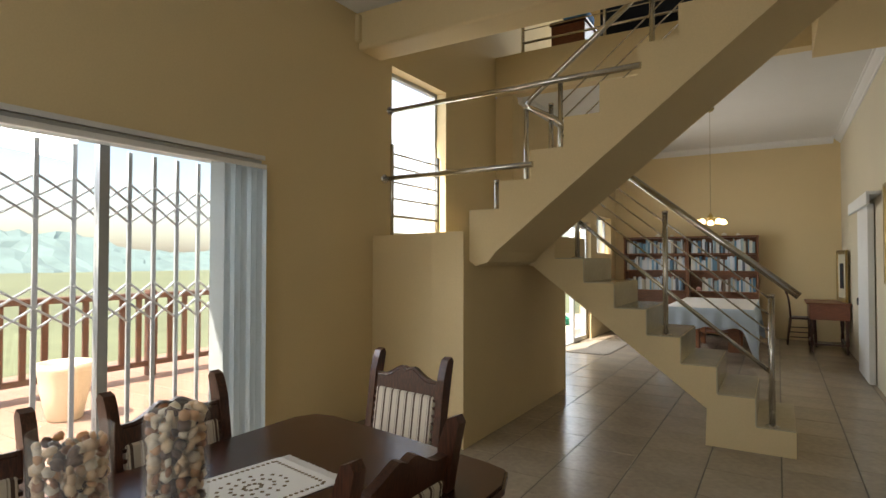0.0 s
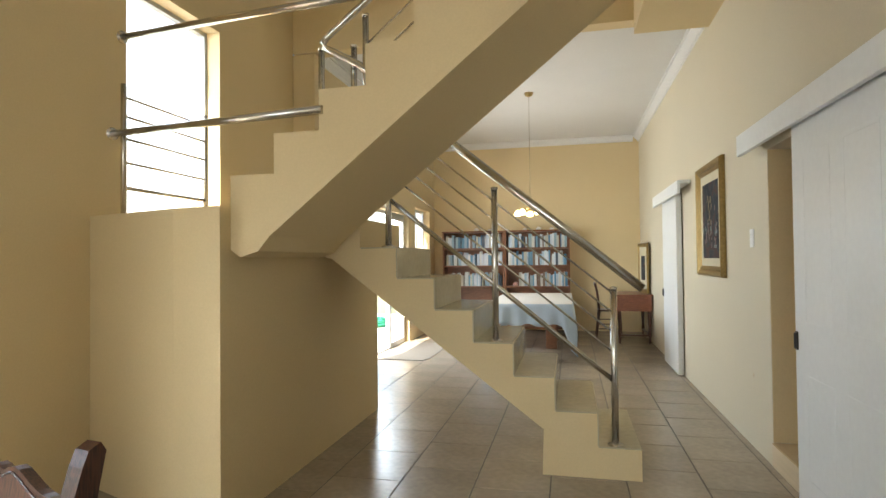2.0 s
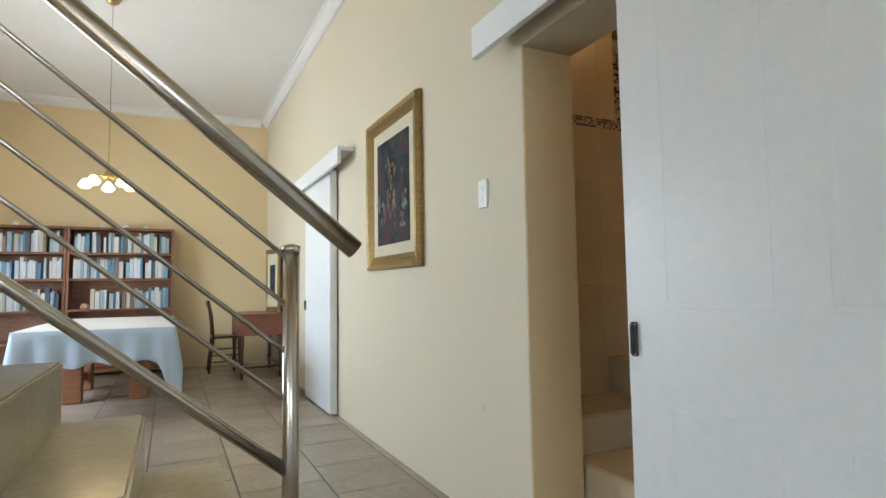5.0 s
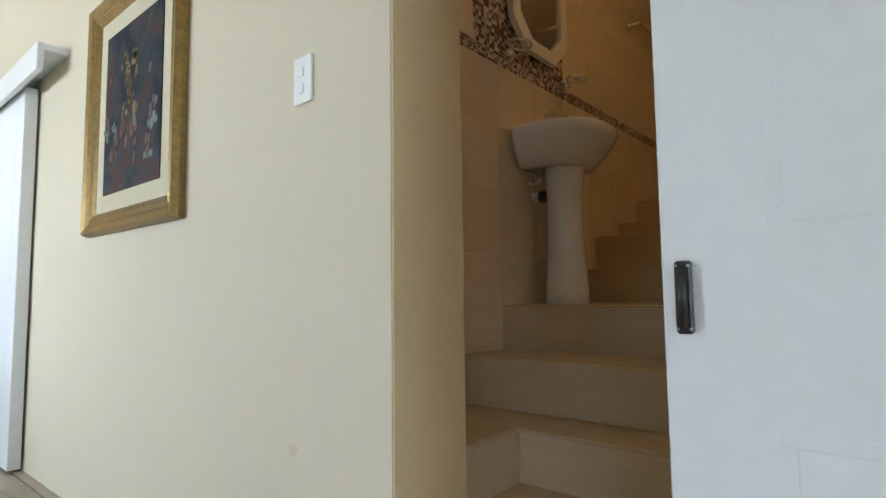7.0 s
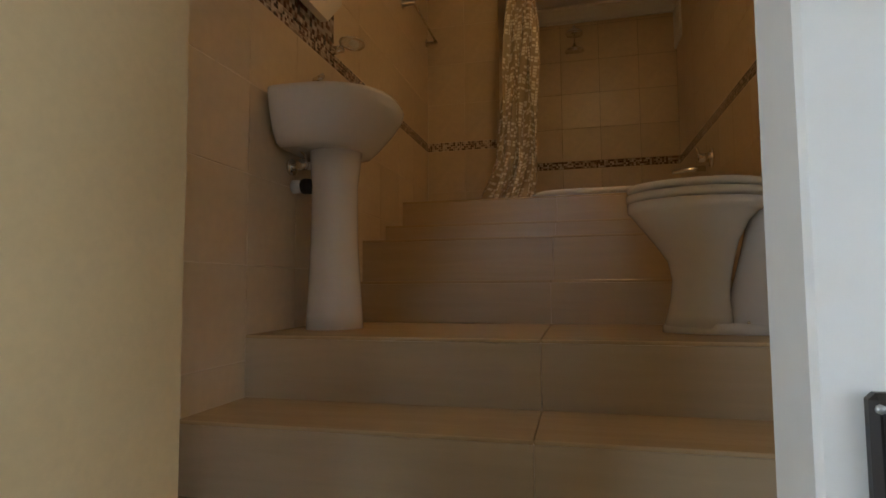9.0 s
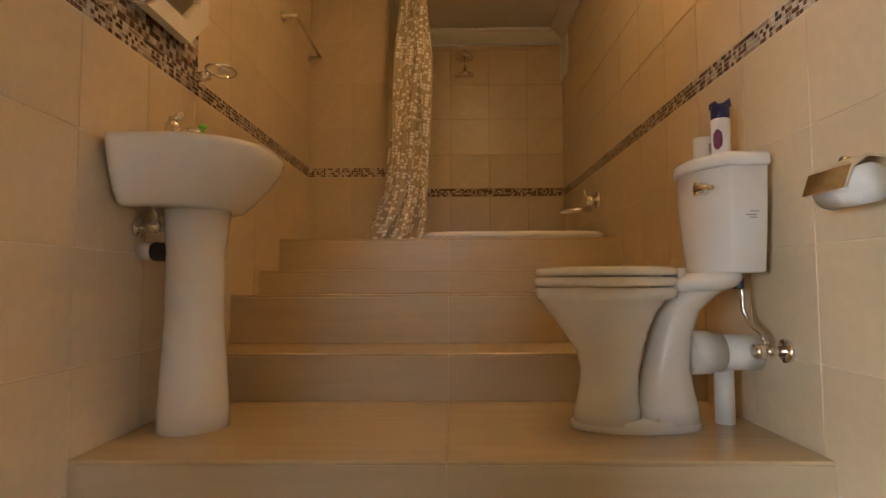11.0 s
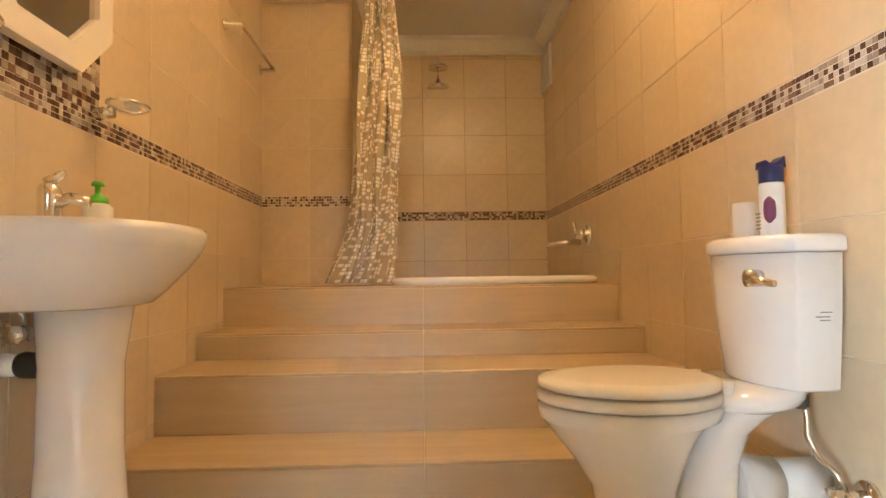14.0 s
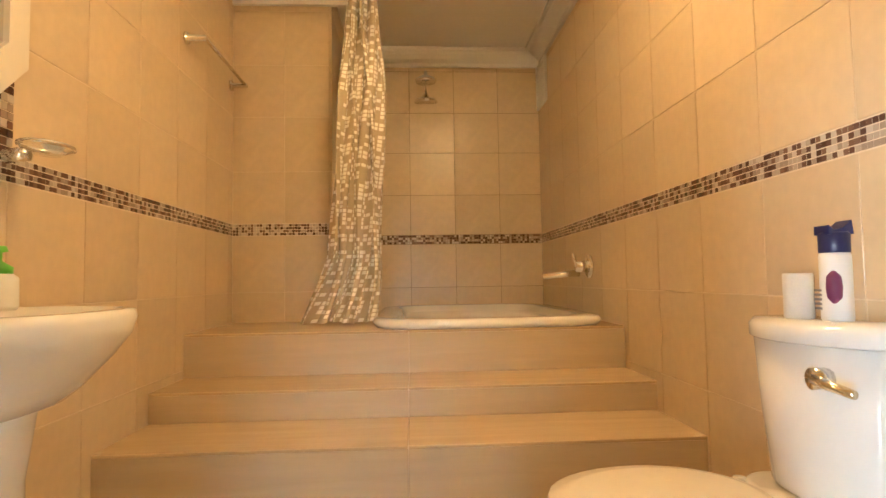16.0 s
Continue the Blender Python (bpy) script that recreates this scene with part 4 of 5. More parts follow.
part("bowl", loft(bmesh.new(), [bowl_ring(0.17, 5.20, RIM - 0.168), bowl_ring(0.21, 5.165, RIM - 0.162), bowl_ring(0.235, 5.125, RIM - 0.135), bowl_ring(0.26, 5.06, RIM - 0.085), bowl_ring(0.274, 5.018, RIM - 0.045), bowl_ring(0.28, 5.005, RIM - 0.015), bowl_ring(0.278, 5.012, RIM), bowl_ring(0.255, 5.035, RIM + 0.002), bowl_ring(0.22, 5.07, RIM - 0.03), bowl_ring(0.13, 5.15, RIM - 0.11)]), PORCELAIN, basin, "", True)
part("pedestal", loft(bmesh.new(), [oval(28, SX, 5.31, 0.12, 0.12, 0.13, F), oval(28, SX, 5.31, 0.116, 0.118, 0.126, F + 0.05), oval(28, SX, 5.31, 0.096, 0.105, 0.104, F + 0.3), oval(28, SX, 5.31, 0.094, 0.102, 0.102, F + 0.48), oval(28, SX, 5.305, 0.108, 0.12, 0.122, RIM - 0.155)]), PORCELAIN, basin, "", True)
basin.scale = (0.88, 0.753, 1.0)
basin.location.y = 5.348
tap = part("mixer_tap", lathe(bmesh.new(), (SX + 0.0, 5.41, RIM), [(0.034, 0), (0.032, 0.012), (0.028, 0.02), (0.027, 0.06), (0.03, 0.072), (0.026, 0.09), (0.012, 0.1)], 20), CHROME, basin, "chrome mixer tap", True)
part("spout", T([(SX, 5.41, RIM + 0.05), (SX, 5.35, RIM + 0.065), (SX, 5.30, RIM + 0.055)], [0.015, 0.013, 0.011], 14), CHROME, tap, "", True)
part("lever", T([(SX, 5.42, RIM + 0.098), (SX, 5.37, RIM + 0.118)], [0.013, 0.009], 10), CHROME, tap, "", True)
soapb = root("soap_bottle", (SX + 0.12, 5.40, RIM), "small soap bottle with bright green pump top", "bottle")
part("bottle", lathe(bmesh.new(), (SX + 0.12, 5.40, RIM), [(0.030, 0), (0.033, 0.008), (0.032, 0.06), (0.015, 0.075)], 20), PLASTIC, soapb, "", True)
part("pump", lathe(bmesh.new(), (SX + 0.12, 5.40, RIM + 0.068), [(0.023, 0), (0.024, 0.012), (0.012, 0.02), (0.006, 0.024), (0.006, 0.04), (0.015, 0.042), (0.012, 0.052)], 16), GREENPLASTIC, soapb, "green pump", True)
trap = root("basin_trap", (2.22, 5.42, 1.33), "chrome angle valve and black trap behind the pedestal", "trap")
part("valve", T([(2.27, 5.497, 1.39), (2.27, 5.425, 1.39)], 0.014, 14), CHROME, trap, "", True)
part("rose", T([(2.27, 5.498, 1.39), (2.27, 5.488, 1.39)], 0.028, 18), CHROME, trap, "", True)
part("knob", T([(2.262, 5.44, 1.39), (2.235, 5.44, 1.39)], [0.016, 0.019], 10), CHROME, trap, "", True)
part("hose", T([(2.27, 5.44, 1.39), (2.265, 5.44, 1.425), (2.25, 5.455, 1.45), (2.235, 5.475, 1.47)], 0.006, 8), STEEL, trap, "", True)
part("waste_arm", T([(2.29, 5.497, 1.325), (2.29, 5.46, 1.325)], [0.024, 0.022], 16), PLASTIC, trap, "white wall waste", True)
part("bottle_trap", T([(2.29, 5.462, 1.325), (2.29, 5.455, 1.325), (2.29, 5.41, 1.322)], [0.024, 0.027, 0.025], 18), BLACK, trap, "black trap nut", True)

# ---- mirror, soap dishes, towel rail ----
mir = root("wall_mirror", (2.3, 5.49, 2.4), "octagonal wall mirror in a cream wooden frame", "mirror")


def octagon(cx, cz, w, h, c):
    return [(cx - w + c, cz - h), (cx + w - c, cz - h), (cx + w, cz - h + c), (cx + w, cz + h - c), (cx + w - c, cz + h), (cx - w + c, cz + h), (cx - w, cz + h - c), (cx - w, cz - h + c)]


o1, o2 = octagon(2.34, 2.42, 0.25, 0.425, 0.125), octagon(2.34, 2.42, 0.19, 0.365, 0.1)
for k in range(8):
    j = (k + 1) % 8
    part("frame_side", P([o1[k], o1[j], o2[j], o2[k]], "y", 5.455, 5.485), SEATPLASTIC, mir)
part("glass", P(o2, "y", 5.468, 5.48), CHROME, mir, "mirror glass")


def dish(name, x, label):
    ob = root(name, (x, 5.44, 1.92), label, "soap dish")
    part("stem", T([(x, 5.484, 1.925), (x, 5.44, 1.93)], 0.016, 12), CHROME, ob, "", True)
    bm = bmesh.new()
    tube(bm, [(x + 0.06 * math.cos(a), 5.40 + 0.045 * math.sin(a), 1.945) for a in (2 * math.pi * k / 20 for k in range(21))], 0.005, 8)
    part("ring", bm, CHROME, ob, "", True)
    part("bowl", loft(bmesh.new(), [oval(20, x, 5.40, 0.03, 0.025, 0.025, 1.927), oval(20, x, 5.40, 0.055, 0.042, 0.042, 1.943), oval(20, x, 5.40, 0.05, 0.038, 0.038, 1.942), oval(20, x, 5.40, 0.025, 0.02, 0.02, 1.931)]), JARGLASS, ob, "clear glass dish", True)
    return ob


dish("soap_dish", 2.57, "glass soap dish in a chrome ring holder")
tagged(part("soap_bar", loft(bmesh.new(), [oval(16, 2.59, 5.40, 0.022, 0.015, 0.015, 1.944), oval(16, 2.59, 5.40, 0.028, 0.02, 0.02, 1.952), oval(16, 2.59, 5.40, 0.02, 0.014, 0.014, 1.96)]), LINEN, None, "", True), "white soap bar lying in the glass dish", "soap")
dish("soap_dish", 2.05, "glass tumbler dish in a chrome wall holder")
rail = root("towel_rail", (3.8, 5.45, 2.6), "chrome towel rail on the tiled wall", "towel rail")
part("bar", T([(3.52, 5.43, 2.61), (4.06, 5.43, 2.61)], 0.008, 12), CHROME, rail, "", True)
for x in (3.525, 4.055):
    part("bracket", T([(x, 5.499, 2.605), (x, 5.49, 2.605), (x, 5.488, 2.605), (x, 5.42, 2.605)], [0.026, 0.026, 0.014, 0.012], 16), CHROME, rail, "", True)

# ---- bath, shower ----
bath = root("bathtub", (4.2, 4.3, 1.455), "white built-in bathtub set in a tiled platform", "bathtub")


def tub_ring(wx, wy, z):
    return rounded(48, 4.22, 4.31, wx, wy, z, 6)


part("tub", loft(bmesh.new(), [tub_ring(0.68, 0.49, 1.456), tub_ring(0.69, 0.50, 1.475), tub_ring(0.68, 0.49, 1.49), tub_ring(0.60, 0.42, 1.492), tub_ring(0.57, 0.39, 1.485), tub_ring(0.55, 0.37, 1.458)]), PORCELAIN, bath, "", True)
sh = root("shower_fitting", (4.91, 4.53, 2.8), "round chrome shower head on a short wall arm", "shower head")
part("rose_plate", lathe(bmesh.new(), (4.86, 4.53, 2.785), [(0.075, 0), (0.072, 0.008), (0.03, 0.022), (0.015, 0.05)], 28), CHROME, sh, "", True)
part("arm", T([(4.918, 4.53, 2.97), (4.87, 4.53, 2.985), (4.858, 4.53, 2.95), (4.86, 4.53, 2.83)], 0.011, 12), CHROME, sh, "", True)
part("head", lathe(bmesh.new(), (4.84, 4.53, 2.92), [(0.065, -0.012), (0.068, 0.0), (0.05, 0.018), (0.018, 0.03)], 28), CHROME, sh, "", True)
mixer = root("bath_mixer", (3.95, 3.82, 1.7), "chrome bath mixer with spout on the tiled wall", "tap")
part("plate", T([(3.94, 3.791, 1.70), (3.94, 3.80, 1.70)], 0.055, 24), CHROME, mixer, "", True)
part("body", T([(3.94, 3.80, 1.70), (3.94, 3.86, 1.70)], [0.03, 0.024], 18), CHROME, mixer, "", True)
part("lever", T([(3.94, 3.855, 1.70), (3.94, 3.87, 1.76)], 0.008, 10), CHROME, mixer, "", True)
part("spout", T([(4.1, 3.795, 1.67), (4.1, 3.85, 1.668), (4.1, 3.98, 1.655)], [0.018, 0.015, 0.013], 14), CHROME, mixer, "", True)
vent = root("wall_vent", (4.8, 3.79, 2.8), "white plastic louvred wall vent", "vent")
part("frame", boxes([(4.66, 4.68, 3.791, 3.806, 2.74, 3.02), (4.88, 4.90, 3.791, 3.806, 2.74, 3.02), (4.68, 4.88, 3.791, 3.806, 2.74, 2.76), (4.68, 4.88, 3.791, 3.806, 3.0, 3.02)]), PLASTIC, vent)
# flat grey plate paints the shade inside the vent opening
part("backing", B(4.68, 4.88, 3.7905, 3.7913, 2.76, 3.0), GREYINKSHADE, vent, "grey backing plate with the recess's shade as its colour")
for k in range(8):
    part("slat", P([(3.7915, 2.765 + k * 0.029), (3.803, 2.775 + k * 0.029), (3.803, 2.78 + k * 0.029), (3.7915, 2.77 + k * 0.029)], "x", 4.68, 4.88), PLASTIC, vent)
rod = root("curtain_rod", (3.9, 4.4, 2.99), "white shower curtain rod between the walls", "curtain rod")
part("rod", T([(3.9, 3.795, 2.985), (3.9, 5.494, 2.985)], 0.012, 12), CHROME, rod, "", True)


def shower_curtain():
    ob = root("shower_curtain", (3.9, 4.9, 1.47), "bunched clear plastic shower curtain with white squares", "curtain")
    bm = bmesh.new()
    uvl = bm.loops.layers.uv.new("UVMap")
    nu, nv, grid = 120, 46, []
    for j in range(nv + 1):
        v = j / nv
        z = 1.468 + (2.975 - 1.468) * v
        row = []
        for i in range(nu + 1):
            u = i / nu
            flare = max(0, 0.2 - v) / 0.2
            half = 0.105 - 0.03 * max(0, v - 0.75) / 0.25 + 0.012 * math.sin(4 * v + 0.6) + 0.045 * flare
            cy = 4.875 - 0.02 * v + 0.075 * flare ** 1.5 + 0.012 * math.sin(5 * v + 1)
            ph = u * 2 * math.pi
            y = cy + half * (1 - 2 * u) + 0.014 * math.sin(ph * 9 + v * 5) + 0.01 * math.sin(ph * 3 + 9 * v)
            deep = 0.04 * math.sin(ph * 6 + 1.4 * math.sin(v * 4) + 2 * u) * (0.65 + 0.35 * math.sin(9 * u + 3 * v)) + 0.014 * math.sin(ph * 13 + 6 * v)
            x = 3.9 + deep - 0.13 * flare * (0.6 + 0.4 * math.sin(11 * u)) + 0.012 * flare * math.sin(60 * v + 20 * u)
            row.append((bm.verts.new((x, y, z)), u * 44, v * 80))
        grid.append(row)
    for a, b in zip(grid, grid[1:]):
        for k in range(nu):
            q = (a[k], a[k + 1], b[k + 1], b[k])
            f = bm.faces.new([c[0] for c in q])
            for lp, c in zip(f.loops, q):
                lp[uvl].uv = (c[1], c[2])
    part("sheet", bm, CURTAIN, ob, "", True)
    for k in range(8):
        y = 4.79 + k * 0.027
        bm = bmesh.new()
        tube(bm, [(3.9 + 0.02 * math.cos(a), y, 2.985 + 0.02 * math.sin(a)) for a in (2 * math.pi * m / 14 for m in range(15))], 0.0025, 6)
        part("ring", bm, PLASTIC, ob, "", True)


shower_curtain()
lampb = root("ceiling_light", (2.6, 4.35, BC), "warm glowing round ceiling light", "ceiling light")
part("base", lathe(bmesh.new(), (2.6, 4.35, BC - 0.03), [(0.1, 0), (0.12, 0.01), (0.12, 0.03)], 24), PLASTIC, lampb, "", True)
part("globe", lathe(bmesh.new(), (2.6, 4.35, BC - 0.12), [(0.02, 0), (0.07, 0.01), (0.105, 0.04), (0.11, 0.07), (0.095, 0.09)], 24), BATHLAMP, lampb, "lit glass globe", True)
lamp("bath_lamp", "POINT", pose(2.6, 4.35, BC - 0.2), 0.82, (1.0, 0.55, 0.19)).data.shadow_soft_size = 0.09

# ---- dining table, chairs and what stands on the table ----
DT = 0.76
TXC = -1.17
table = root("dining_table", (TXC, 0.4, 0), "dark polished wooden dining table", "table")
top = [(-1.66, -0.9), (-0.68, -0.9), (-0.66, -0.8), (-0.66, 1.44), (-0.70, 1.55), (-0.78, 1.58), (-1.54, 1.72), (-1.63, 1.70), (-1.67, 1.62), (-1.67, -0.8)]
bm = P(top, "z", DT - 0.035, DT)
bmesh.ops.bevel(bm, geom=[e for e in bm.edges if abs(e.verts[0].co.z - e.verts[1].co.z) < 1e-6], offset=0.008, segments=2, affect="EDGES")
part("tabletop", bm, TABLEWOOD, table)
part("apron", boxes([(-1.56, -0.78, -0.78, -0.75, 0.62, 0.725), (-1.56, -0.78, 1.42, 1.45, 0.62, 0.725), (-1.56, -1.53, -0.75, 1.42, 0.62, 0.725), (-0.81, -0.78, -0.75, 1.42, 0.62, 0.725)]), DARKWOOD, table)
for x in (-1.52, -0.82):
    for y in (-0.72, 1.38):
        part("leg", lathe(bmesh.new(), (x, y, 0), [(0.03, 0), (0.035, 0.05), (0.028, 0.1), (0.045, 0.3), (0.03, 0.45), (0.05, 0.5), (0.05, 0.725)], 16), DARKWOOD, table, "", True)


def dining_chair():
    """A chair that faces +y, its backrest at the rear."""
    ob = root("dining_chair", (0, 0, 0), "dark-stained dining chair with brown and cream striped upholstery", "chair", "chairs round the dining table")
    part("seat", B(-0.225, 0.225, -0.2, 0.23, 0.44, 0.50, bevel=0.02, seg=3), STRIPE, ob, "striped padded seat")
    part("seat_frame", boxes([(-0.22, 0.22, -0.20, -0.17, 0.38, 0.44), (-0.22, 0.22, 0.19, 0.22, 0.38, 0.44), (-0.22, -0.19, -0.17, 0.19, 0.38, 0.44), (0.19, 0.22, -0.17, 0.19, 0.38, 0.44)]), DARKWOOD, ob)
    for s in (-1, 1):
        part("leg", T([(s * 0.2, 0.2, 0), (s * 0.2, 0.2, 0.4)], [0.016, 0.024], 10), DARKWOOD, ob)
        x = s * 0.205
        pts = [(-0.235, 0.0), (-0.2, 0.42), (-0.205, 0.6), (-0.245, 0.90), (-0.262, 0.955), (-0.275, 0.985), (-0.30, 0.995), (-0.312, 0.975), (-0.296, 0.90), (-0.245, 0.6), (-0.24, 0.42), (-0.275, 0.0)]
        part("back_post", P(pts, "x", x - 0.019, x + 0.019), DARKWOOD, ob)
    crest = []
    for k in range(25):
        u = -1 + k / 12
        h = 0.895 + 0.045 * math.cos(min(1, abs(u) * 1.25) * math.pi) * 0.6 - 0.018 * math.exp(-(u / 0.10) ** 2) + 0.02
        crest.append((u * 0.187, h))
    crest += [(0.187, 0.80), (-0.187, 0.80)]
    m = pose(0, -0.262, 0.87, 8, 0, 0) @ pose(0, 0, -0.87)
    part("crest_rail", shifted(crest, "y", -0.013, 0.013, m), DARKWOOD, ob)
    groove = [(x, z - 0.012) for x, z in crest[:-2]]
    bm = bmesh.new()
    tube(bm, [m @ Vector((x * 0.93, 0.013, z)) for x, z in groove], 0.003, 6)
    part("carved_line", bm, TABLEWOOD, ob)
    bm = B(-0.175, 0.175, -0.022, 0.022, 0.53, 0.825, bevel=0.016, seg=3)
    bmesh.ops.transform(bm, matrix=pose(0, -0.235, 0.68, 8, 0, 0) @ pose(0, 0, -0.68), verts=bm.verts)
    back = part("backrest", bm, STRIPE, ob, "striped padded backrest")
    bm = bmesh.new()
    for s in (-1, 1):
        for k in range(9):
            p = pose(0, -0.235, 0.68, 8, 0, 0) @ pose(0, 0, -0.68) @ Vector((s * 0.176, 0.0, 0.545 + k * 0.033))
            box(bm, p.x - 0.006, p.x + 0.006, p.y - 0.018, p.y + 0.018, p.z - 0.006, p.z + 0.006)
    part("studs", bm, DARKWOOD, back, "dark upholstery studs")
    part("stretcher", boxes([(-0.2, 0.2, -0.01, 0.012, 0.17, 0.20)]), DARKWOOD, ob)
    return ob


chair = dining_chair()
chair.matrix_basis = pose(-1.47, 1.82, 0, 0, 0, 172) @ Matrix.Diagonal((1, 1, 0.975, 1))
for x, y, r in ((-1.53, 1.18, -88), (-1.53, 0.53, -92), (-1.05, 1.13, 88), (-0.98, -0.25, 91)):
    copy_thing(chair, pose(x, y, 0, 0, 0, r))


def shell_jar(x, y, r, h, fill, label):
    ob = root("glass_jar", (x, y, DT), label, "jar")
    part("glass", lathe(bmesh.new(), (x, y, DT), [(r * 0.97, 0), (r, 0.004), (r, h - 0.002), (r - 0.001, h), (r - 0.004, h - 0.002), (r - 0.0045, 0.012), (r * 0.8, 0.009)], 40), JARGLASS, ob, "clear glass cylinder", True).visible_shadow = False
    rnd = random.Random(int(1000 * h))
    bm = bmesh.new()
    z = 0.02
    while z < fill:
        for ring, n in ((r - 0.022, 11), (r * 0.36, 5), (0.0, 1)):
            for k in range(n):
                a = 2 * math.pi * (k + rnd.random() * 0.6) / n
                s = rnd.uniform(0.013, 0.0195)
                c = Vector((x + ring * math.cos(a), y + ring * math.sin(a), DT + z + rnd.uniform(-0.006, 0.006)))
                got = bmesh.ops.create_icosphere(bm, subdivisions=1, radius=s)["verts"]
                rot = Euler((rnd.random() * 6, rnd.random() * 6, rnd.random() * 6)).to_matrix()
                for v in got:
                    q = v.co.copy()
                    q.z *= 0.55
                    q.x *= rnd.uniform(0.9, 1.1)
                    v.co = c + rot @ q
        z += 0.02
    tagged(part("shells", bm, SHELLS, ob, "mixed brown and cream sea shells", True), kind="stuff")


shell_jar(-1.25, 0.835, 0.076, 0.29, 0.26, "tall clear glass cylinder filled with brown sea shells")
shell_jar(-1.41, 0.675, 0.088, 0.235, 0.20, "wide clear glass cylinder filled with sea shells")
runner = root("table_runner", (-1.15, 0.6, DT), "cream embroidered table runner with fringed end", "table runner")
rm = pose(-1.21, 1.235, 0, 0, 0, -10)


def on_table(pts, z0, z1):
    bm = P(pts, "z", z0, z1)
    bmesh.ops.transform(bm, matrix=rm, verts=bm.verts)
    return bm


part("cloth", on_table([(-0.15, -1.5), (0.15, -1.5), (0.15, 0), (-0.15, 0)], DT + 0.001, DT + 0.004), LINEN, runner)
bm = bmesh.new()
for k in range(44):
    u = -0.148 + k * 0.0069
    box(bm, u, u + 0.004, 0.0, 0.028 + 0.008 * random.random(), DT + 0.001, DT + 0.003)
bmesh.ops.transform(bm, matrix=rm, verts=bm.verts)
part("fringe", bm, LINEN, runner, "white cotton fringe")
bm = bmesh.new()
for k in range(15):
    for v in (-0.03, -0.34):
        u = -0.12 + k * 0.017
        prism(bm, [(u - 0.007, v), (u, v - 0.007), (u + 0.007, v), (u, v + 0.007)], "z", DT + 0.004, DT + 0.0048)
for k in range(20):
    for u in (-0.125, 0.125):
        v = -0.04 - k * 0.017
        prism(bm, [(u - 0.007, v), (u, v - 0.007), (u + 0.007, v), (u, v + 0.007)], "z", DT + 0.004, DT + 0.0048)
for q in range(3):
    for k in range(10 + 4 * q):
        a = 2 * math.pi * k / (10 + 4 * q)
        u, v, s = 0.028 * (q + 0.7) * math.cos(a), -0.18 + 0.036 * (q + 0.7) * math.sin(a), 0.007
        prism(bm, [(u - s, v), (u, v - s), (u + s, v), (u, v + s)], "z", DT + 0.004, DT + 0.0048)
bmesh.ops.transform(bm, matrix=rm, verts=bm.verts)
tagged(part("embroidery", bm, material("brown_thread", (0.16, 0.11, 0.05), 0.9), runner, "brown embroidered border and medallion"), kind="stuff")

# ---- things on the east wall ----
pic = root("framed_painting", (E, 6.5, 1.64), "dark oil painting in a wide gilt frame with cream mount", "painting")
PY0, PY1, PZ0, PZ1 = 6.02, 6.90, 1.15, 2.15


def picture_frame(parent, plane, y0, y1, z0, z1, w, depth, mat):
    """Four mitred sides, stepped in profile, against a wall that faces -x."""
    corners = [(y0, z0), (y1, z0), (y1, z1), (y0, z1)]
    prof = ((0.0, 0.5), (0.12, 1.0), (0.38, 0.85), (0.55, 0.6), (0.72, 0.7), (0.85, 0.5), (1.0, 0.3))
    cy, cz = (y0 + y1) / 2, (z0 + z1) / 2
    for k in range(4):
        bm = bmesh.new()
        rings = []
        for (py, pz) in (corners[k], corners[(k + 1) % 4]):
            sy, sz = (1 if py < cy else -1), (1 if pz < cz else -1)
            ring = [bm.verts.new((plane, py, pz))] + [bm.verts.new((plane - depth * d, py + sy * w * t, pz + sz * w * t)) for t, d in prof] + [bm.verts.new((plane, py + sy * w, pz + sz * w))]
            rings.append(ring)
        a, b = rings
        for i in range(len(a)):
            j = (i + 1) % len(a)
            bm.faces.new((a[i], a[j], b[j], b[i]))
        part("frame_side", bm, mat, parent)


picture_frame(pic, E - 0.001, PY0, PY1, PZ0, PZ1, 0.09, 0.045, GOLD)
part("mount", B(E - 0.0135, E - 0.004, PY0 + 0.085, PY1 - 0.085, PZ0 + 0.085, PZ1 - 0.085), CARD, pic, "cream mount card")
canvas = part("canvas", B(E - 0.018, E - 0.0135, PY0 + 0.17, PY1 - 0.17, PZ0 + 0.16, PZ1 - 0.17), PAINTING, pic, "dark painted picture")
rnd = random.Random(4)
cols = (("ochre_paint", (0.17, 0.12, 0.025)), ("teal_paint", (0.09, 0.15, 0.145)), ("rust_paint", (0.06, 0.02, 0.016)))
for ci, (nm, col) in enumerate(cols):
    mt = material(nm, col, 0.4, vary=0.4, grain=90, bump=0.3)
    bm = bmesh.new()
    for k in range(26):
        if ci == 0:
            y, z, s = 6.48 + rnd.gauss(0, 0.045), rnd.uniform(1.6, 1.86), rnd.uniform(0.008, 0.022)
        elif ci == 1:
            y, z, s = rnd.uniform(6.22, 6.74), 1.56 + rnd.gauss(0, 0.025), rnd.uniform(0.008, 0.02)
        else:
            y, z, s = rnd.uniform(6.2, 6.75), rnd.uniform(1.4, 1.8), rnd.uniform(0.01, 0.025)
        n = 7
        bm = bmesh.new()
        prism(bm, [(y + s * rnd.uniform(0.6, 1) * math.cos(2 * math.pi * q / n), z + 1.6 * s * rnd.uniform(0.6, 1) * math.sin(2 * math.pi * q / n)) for q in range(n)], "x", E - 0.0185 - 0.0004 * ci, E - 0.018)
        part("brushstroke", bm, mt, canvas)
    if ci == 1:
        part("brushstroke", B(E - 0.0189, E - 0.018, 6.25, 6.33, 1.40, 1.425), mt, canvas)
